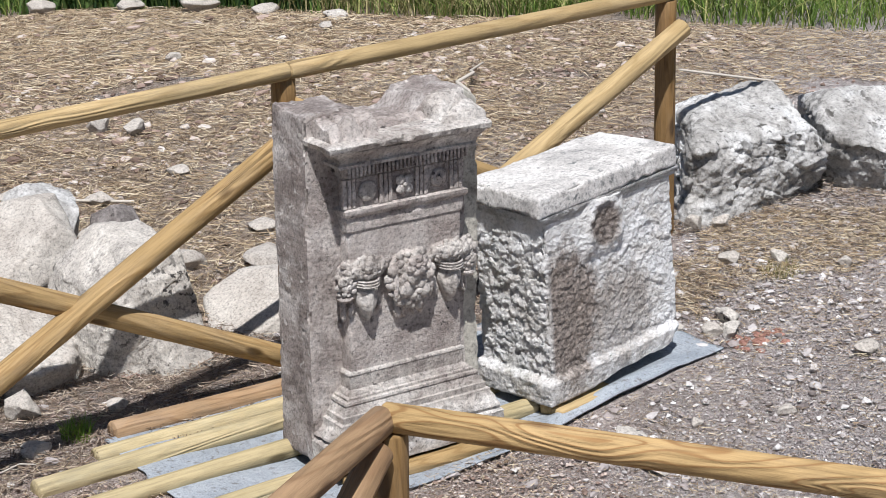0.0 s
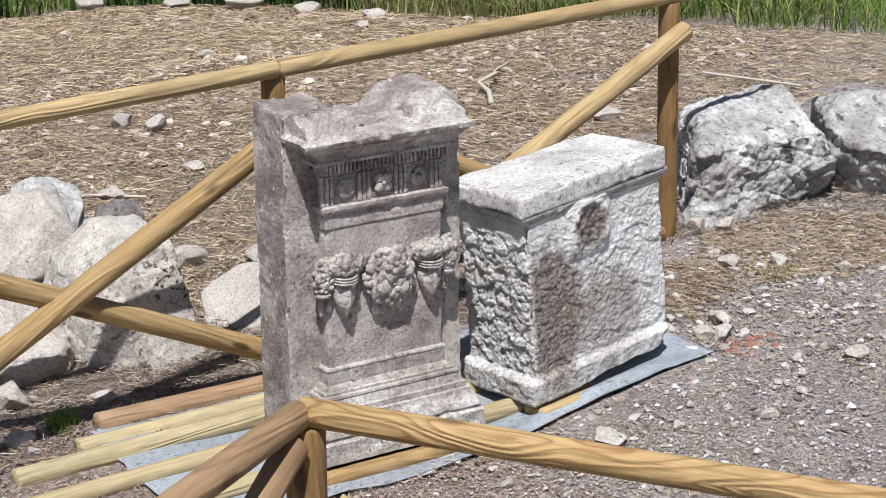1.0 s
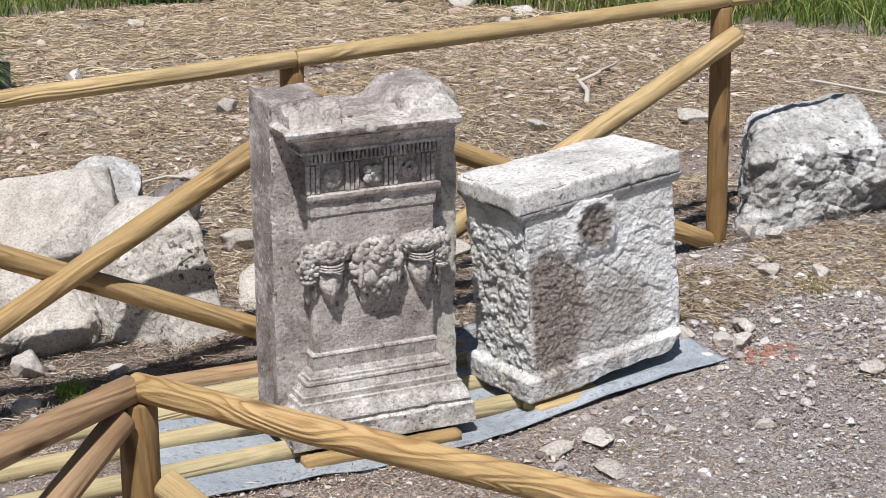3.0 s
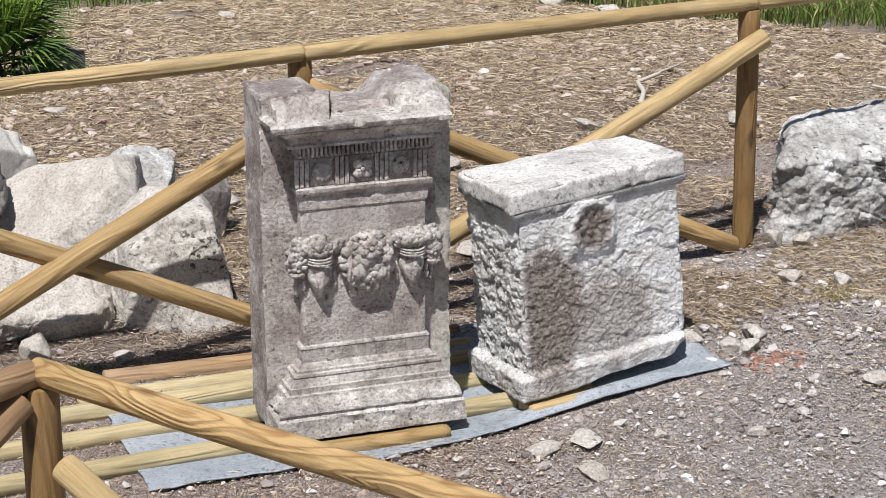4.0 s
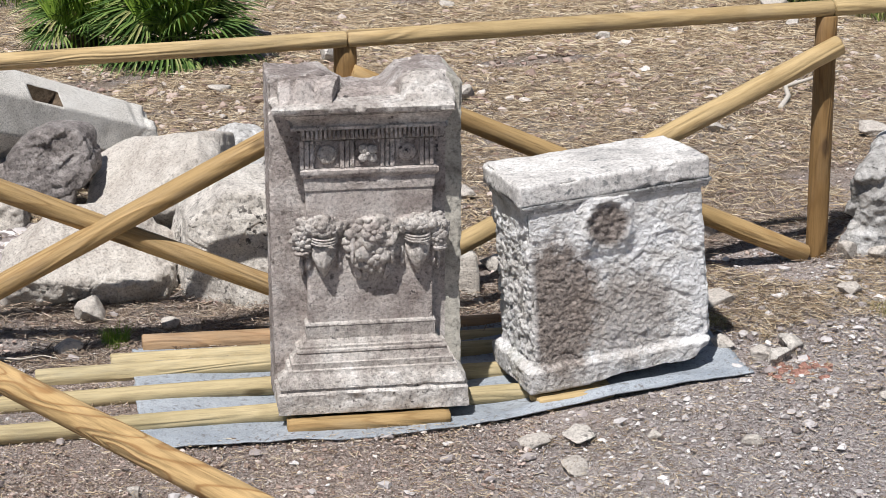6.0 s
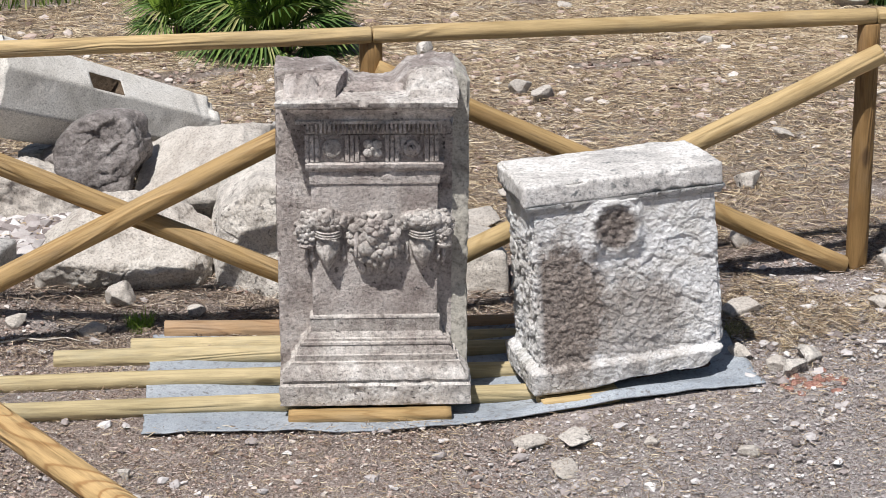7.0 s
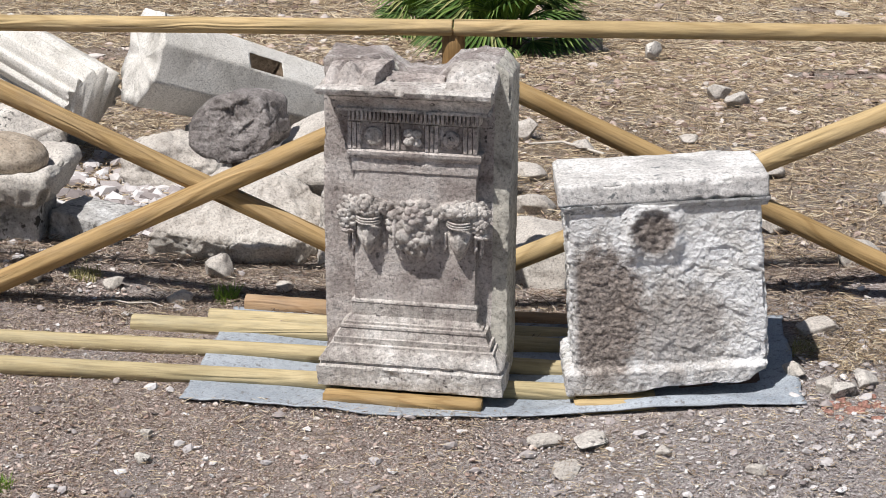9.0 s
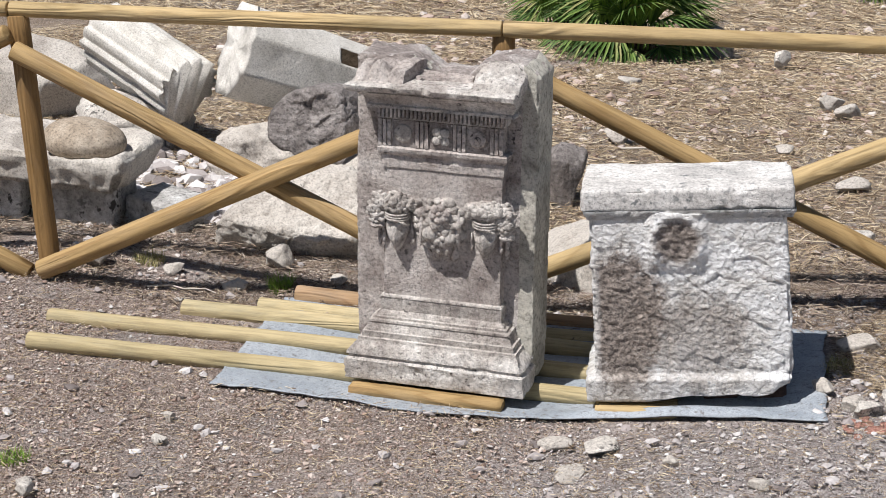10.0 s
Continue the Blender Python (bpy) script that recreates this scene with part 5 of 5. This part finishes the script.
def gravel(n, x0, x1, y0, y1, smin, smax, power, keep=None, material=None, grit=False):
    x, y = scatter(rng, n, x0, x1, y0, y1, keep)
    s = smin + (smax - smin) * rng.uniform(0, 1, len(x)) ** power
    M = turns(rng, len(x)) * s[:, None, None]
    M *= rng.uniform(0.45, 1.2, (len(x), 1, 3))
    M[:, 2] *= 0.55
    T = np.column_stack((x, y, ground_z(x, y) + s * 0.15 + 0.004))
    islands("gravel", GRIT if grit else PEB, GRIT_F if grit else PEB_F, M, T, material or GRAVEL, "loose pale gravel and crumbs of limestone", "gravel")


east = lambda x, y: x + 0.5 * patchy(x, y, 1.6, 33) > 0.75 + 0.5 * y
gravel(17000, -1.7, 3.6, -1.3, 1.0, 0.0030, 0.012, 2.6, lambda x, y: ~east(x, y) & (patchy(x, y, 2.4, 31) > -0.3))
gravel(11000, 0.2, 3.8, -1.3, 1.0, 0.0030, 0.012, 3.0, east, PALE_GRAVEL)
gravel(60000, 0.2, 3.8, -1.3, 1.0, 0.0016, 0.0055, 1.6, east, PALE_GRAVEL, True)
gravel(52000, -1.7, 2.0, -1.3, 0.6, 0.0018, 0.0060, 1.5, lambda x, y: ~east(x, y), None, True)
gravel(800, -1.7, 3.6, -1.3, 1.0, 0.010, 0.030, 3.4, None, PALE_GRAVEL)
gravel(1500, 0.3, 3.8, -1.3, 1.0, 0.007, 0.022, 2.6, east, PALE_GRAVEL)
gravel(220, 1.2, 2.6, -0.2, 0.6, 0.010, 0.030, 2.5, None, PALE_GRAVEL)
gravel(12000, -3.2, 4.6, 0.9, 3.4, 0.003, 0.024, 4.0, grit=True)
gravel(5000, -2.5, 4.6, 3.0, 5.5, 0.005, 0.034, 4.0)
gravel(1600, -2.5, 4.6, 3.5, 9.5, 0.010, 0.050, 4.0)
gravel(1600, -1.35, -0.60, 1.15, 1.80, 0.010, 0.055, 2.0, None, PALE_GRAVEL)
gravel(500, -2.3, -1.3, 1.4, 2.2, 0.010, 0.06, 2.0, None, PALE_GRAVEL)

BLADE = np.array(((-0.5, -0.5, 0), (-0.5, 0.5, 0), (0, -0.6, 0.9), (0, 0.6, 0.9), (0.5, -0.3, 0), (0.5, 0.3, 0)))
BLADE_F = [(0, 2, 3, 1), (2, 4, 5, 3)]


def straw(n, x0, x1, y0, y1, lmin, lmax, width, keep, raise_by=0.006, material=None):
    x, y = scatter(rng, n, x0, x1, y0, y1, keep)
    L = rng.uniform(lmin, lmax, len(x))
    S = np.zeros((len(x), 3, 3))
    wd = width * rng.uniform(0.6, 1.4, len(x))
    S[:, 0, 0], S[:, 1, 1], S[:, 2, 2] = L, wd, L * rng.uniform(-0.12, 0.12, len(x))
    T = np.column_stack((x, y, ground_z(x, y) + raise_by + rng.uniform(0, 0.016, len(x))))
    ang = rng.uniform(0, 2 * math.pi, len(x))
    tip = rng.normal(0, 0.10, len(x))
    roll = rng.uniform(-0.8, 0.8, len(x))
    ca, sa, ct, st, cr, sr = np.cos(ang), np.sin(ang), np.cos(tip), np.sin(tip), np.cos(roll), np.sin(roll)
    ex = np.column_stack((ca * ct, sa * ct, st))
    ey0 = np.column_stack((-sa, ca, np.zeros(len(x))))
    ez0 = np.cross(ex, ey0)
    ey = ey0 * cr[:, None] + ez0 * sr[:, None]
    ez = np.cross(ex, ey)
    M = np.stack((ex * S[:, 0, 0, None], ey * S[:, 1, 1, None], ez * S[:, 2, 2, None]), -1)
    islands("straw_litter", BLADE, BLADE_F, M, T, material or STRAW, "dry straw and pine needles strewn over soil", "straw")


back = lambda x, y: patchy(x, y, 1.3, 4) > -0.42 + 0.25 * np.clip(x - 2, 0, 1) * (y < 2.2)
straw(105000, -3.6, 5.4, 1.2, 5.0, 0.015, 0.10, 0.0024, back)
straw(52000, -4.8, 4.6, 5.0, 9.7, 0.04, 0.17, 0.0036, back)
straw(24000, -2.0, 3.6, 0.35, 1.3, 0.02, 0.095, 0.0021, lambda x, y: patchy(x, y, 1.8, 5) > -0.3, material=NEEDLES)
straw(16000, 0.2, 3.8, -1.3, 0.8, 0.006, 0.035, 0.0013, lambda x, y: x > -9)
straw(22000, -1.8, 3.5, -1.3, 0.5, 0.006, 0.042, 0.0015, lambda x, y: patchy(x, y, 1.5, 6) > -0.1 - 0.5 * (x < 0.4), material=STRAW)
straw(26000, -1.8, 2.6, -1.3, 0.6, 0.004, 0.024, 0.0018, lambda x, y: patchy(x, y, 1.9, 7) > -0.25, material=NEEDLES)

straw(16000, 1.35, 3.1, 0.12, 1.0, 0.010, 0.065, 0.0019, lambda x, y: np.hypot((x - 2.1) / 0.75, (y - 0.52) / 0.30) + 0.9 * patchy(x, y, 2.6, 8) < 1.0)


def stick(points, r, label, seed):
    pieces = []
    for k, (p, q) in enumerate(zip(points, points[1:])):
        V, F, m = rod(p, q, r * (1 - 0.12 * k), r * (0.88 - 0.12 * k), 8, 5, 0.12, seed + k)
        pieces.append((np.array([(m @ Vector(v))[:] for v in V]), F))
    V, F = join(*pieces)
    tagged(new("dry_branch", mesh("dry_branch", V, F, by_island("bleached_wood", (0.0, (0.42, 0.38, 0.33)), (1.0, (0.6, 0.56, 0.5))))), label, "branch")


def on(x, y, h=0.012):
    return (x, y, gz(x, y) + h)


stick([on(2.46, 2.90), on(2.55, 3.06, 0.03), on(2.58, 3.20, 0.05), on(2.72, 3.26, 0.07), on(2.80, 3.40, 0.05), on(2.95, 3.50, 0.06)], 0.014, "bleached twisted branch on the straw", 1)
stick([on(3.62, 2.75, 0.03), on(3.80, 2.23, 0.03)], 0.007, "straight dry stick lying on the ground", 2)
stick([on(-1.05, 0.44), on(-0.97, 0.47, 0.02), on(-0.91, 0.45, 0.025), on(-0.84, 0.49, 0.02), on(-0.79, 0.48, 0.012)], 0.004, "thin bleached twig beside the logs", 3)
stick([on(0.55, 2.6, 0.02), on(0.35, 2.75, 0.03), on(0.2, 2.72, 0.02)], 0.007, "thin dry twig on the straw", 5)

# crumbs of red brick
for k in range(34):
    bx, by = 1.585 + rng.normal(0, 0.045), -0.005 + rng.normal(0, 0.035)
    boulder("brick_crumb", bx, by, (rng.uniform(0.014, 0.042),) * 2 + (0.014,), 700 + k, bpy.data.materials.get("terracotta") or stone("terracotta", (0.27, 0.13, 0.10), (0.40, 0.21, 0.165), (0.50, 0.33, 0.28), 30),
            "crumb of red brick trodden into the gravel", "brick", level=2, group="brick crumbs")


# ---- plants ----
def blades(name, x, y, hmin, hmax, width, lean, material, label, category, kind="stuff", rg=None):
    rg = rg or rng
    n, seg = len(x), 3
    h = rg.uniform(hmin, hmax, n) * (1 + 0.55 * patchy(x, y, 3.0, 44))
    a = rg.uniform(0, 2 * math.pi, n)
    out = rg.uniform(0.2, 1, n) * lean * h
    b = a + rg.normal(0, 0.6, n)
    wd = width * rg.uniform(0.6, 1.3, n)
    z0 = ground_z(x, y) - 0.01
    V = np.zeros((n, 2 * seg + 1, 3))
    for k in range(seg + 1):
        t = k / seg
        cx, cy, cz = x + np.cos(a) * out * t * t, y + np.sin(a) * out * t * t, z0 + h * t * (1 - 0.22 * lean * t)
        half = wd * (1 - t) ** 0.7 / 2
        if k < seg:
            V[:, 2 * k] = np.column_stack((cx - np.sin(b) * half, cy + np.cos(b) * half, cz))
            V[:, 2 * k + 1] = np.column_stack((cx + np.sin(b) * half, cy - np.cos(b) * half, cz))
        else:
            V[:, 2 * k] = np.column_stack((cx, cy, cz))
    F = []
    base = (np.arange(n) * (2 * seg + 1))[:, None]
    tri = np.array([(0, 1, 2), (1, 3, 2), (2, 3, 4), (3, 5, 4), (4, 5, 6)])
    F = (base[:, :, None] + tri[None]).reshape(-1, 3)
    return tagged(new(name, mesh(name, V.reshape(-1, 3), F, material, False)), label, category, kind=kind)


def border(n, x0, x1, y0, y1, keep=None):
    x, y = rng.uniform(x0, x1, n), rng.uniform(y0, y1, n)
    ok = ~in_shelf(x, y) & in_shelf(x * 0 + np.clip(x, -99, 99), y - 2.6) if keep is None else ~in_shelf(x, y) & keep(x, y)
    return x[ok], y[ok]


clump = lambda x, y: patchy(x, y, 2.2, 15)
x, y = border(20000, 4.0, 8.2, 1.5, 7.5, lambda x, y: (clump(x, y) > -0.25) & ((y < 5.9) | (clump(x, y) > 0.25)))
blades("green_grass", x, y, 0.18, 0.55, 0.008, 1.5, GRASS, "tall green grass along the edge of the shelf", "grass")
x, y = border(14000, 3.8, 8.0, 5.2, 9.5, lambda x, y: (clump(x, y) > -0.4) & (y < 7.7))
blades("dry_grass", x, y, 0.2, 0.6, 0.007, 1.5, HAY, "tall dry yellow grass along the edge", "grass")
x, y = border(22000, -5.0, 5.0, 5.2, 11.5, lambda x, y: clump(x, y) > -0.5)
blades("green_grass", x, y, 0.15, 0.5, 0.010, 1.5, GRASS, "green grass beyond the stony shelf", "grass")
x, y = border(12000, 2.2, 6.0, 8.3, 13.0, lambda x, y: clump(x, y + 9) > -0.2)
blades("shrub", x, y, 0.25, 0.7, 0.030, 0.9, SHRUB, "dark green low shrubs beyond the shelf", "shrub")
x, y = border(9000, 3.6, 7.0, 7.3, 11.0, lambda x, y: clump(x, y + 4) > -0.45)
blades("shrub", x, y, 0.3, 0.75, 0.022, 1.1, SHRUB, "dark green low bushes at the edge of the shelf", "shrub")
for tx, ty, r in ((-0.603, 0.61, 0.048), (-0.874, -0.872, 0.05), (-1.15, 0.68, 0.06), (1.42, 0.40, 0.05), (2.05, 0.36, 0.08)):
    m = 260
    q, a = r * np.sqrt(rng.uniform(0, 1, m)), rng.uniform(0, 6.283, m)
    blades("grass_tuft", tx + q * np.cos(a), ty + q * np.sin(a), 0.02, 0.10 if r < 0.05 else 0.05, 0.004, 0.7, FRESH if tx < 0 and tx > -1 else HAY, "small tuft of grass in the soil", "grass", kind="stuff")


def fan_leaf(reach, count, spread, droop, seed, stalk, material):
    """A fan palm leaf: a stalk and narrow folded leaflets that spread from its end."""
    rg = np.random.default_rng(seed)
    V, F = [], []
    for k in range(4):
        t = k / 3
        V += [(-0.006, stalk * t, 0.02 * t), (0.006, stalk * t, 0.02 * t), (0, stalk * t, 0.02 * t - 0.008)]
    F += [(3 * k + i, 3 * k + (i + 1) % 3, 3 * k + 3 + (i + 1) % 3, 3 * k + 3 + i) for k in range(3) for i in range(3)]
    for i in range(count):
        a = (i / (count - 1) - 0.5) * spread
        L = reach * (1 - 0.25 * abs(a) / (spread / 2)) * rg.uniform(0.9, 1.08)
        d, s = np.array((math.sin(a), math.cos(a), 0)), np.array((math.cos(a), -math.sin(a), 0))
        b = len(V)
        for t, wd in ((0.0, 0.003), (0.35, 0.0085), (0.7, 0.0065), (1.0, 0.001)):
            c = np.array((0, stalk, 0.02)) + d * L * t + np.array((0, 0, 0.04 * t - droop * t * t * L + rg.normal(0, 0.006) * t))
            V += [tuple(c - s * wd), tuple(c - np.array((0, 0, wd * 0.7))), tuple(c + s * wd)]
        for k in range(3):
            q = b + 3 * k
            F += [(q, q + 1, q + 4, q + 3), (q + 1, q + 2, q + 5, q + 4)]
    return mesh("leaf", np.array(V), F, material, False)


def palm(x, y, size, count, seed, label):
    rg = np.random.default_rng(seed)
    thing = empty("fan_palm", label, "palm", pose(x, y, gz(x, y)))
    V, F = lump((0, 0, 0.05), (0.10, 0.10, 0.12), 4, 0.25, 2, seed)
    part("trunk", mesh("trunk", V, F, stone("palm_fibre", (0.06, 0.045, 0.03), (0.13, 0.1, 0.06), (0.22, 0.17, 0.1), 20)), thing, "short fibrous trunk")
    kinds = [fan_leaf(size * q, 17, 2.6, dr, seed + k, size * st, PALM) for k, (q, dr, st) in enumerate(((0.55, 0.35, 0.5), (0.62, 0.6, 0.55), (0.5, 0.2, 0.45), (0.58, 0.9, 0.6)))]
    young = [fan_leaf(size * 0.95, 15, 1.1, 0.05, seed + 9, size * 0.25, FRESH)]
    for k in range(count):
        up = 78 * (1 - (k + 0.5) / count) ** 0.8 - 12
        part("leaf", kinds[k % 4], thing, at=pose(0, 0, 0.12, 0, 0, k * 137.5 + rg.uniform(-12, 12)) @ pose(0, 0, 0, up + rg.uniform(-8, 8), rg.uniform(-15, 15), 0))
    for k in range(11):
        part("leaf", young[0], thing, "bright green young leaf", pose(0.026 * (k - 5), -0.20, 0.08, 0, 0, k * 70) @ pose(0, 0, 0, 89 - 2.0 * k, 0, 0))


palm(-0.30, 5.35, 0.52, 64, 5, "dwarf fan palm with a bright green young centre")
palm(-0.80, 5.90, 0.40, 46, 6, "dwarf fan palm with dark narrow leaves")
boulder("boulder", 0.12, 5.5, (0.26, 0.2, 0.2), 90, DARK, "dark stone beside the fan palm", level=4)
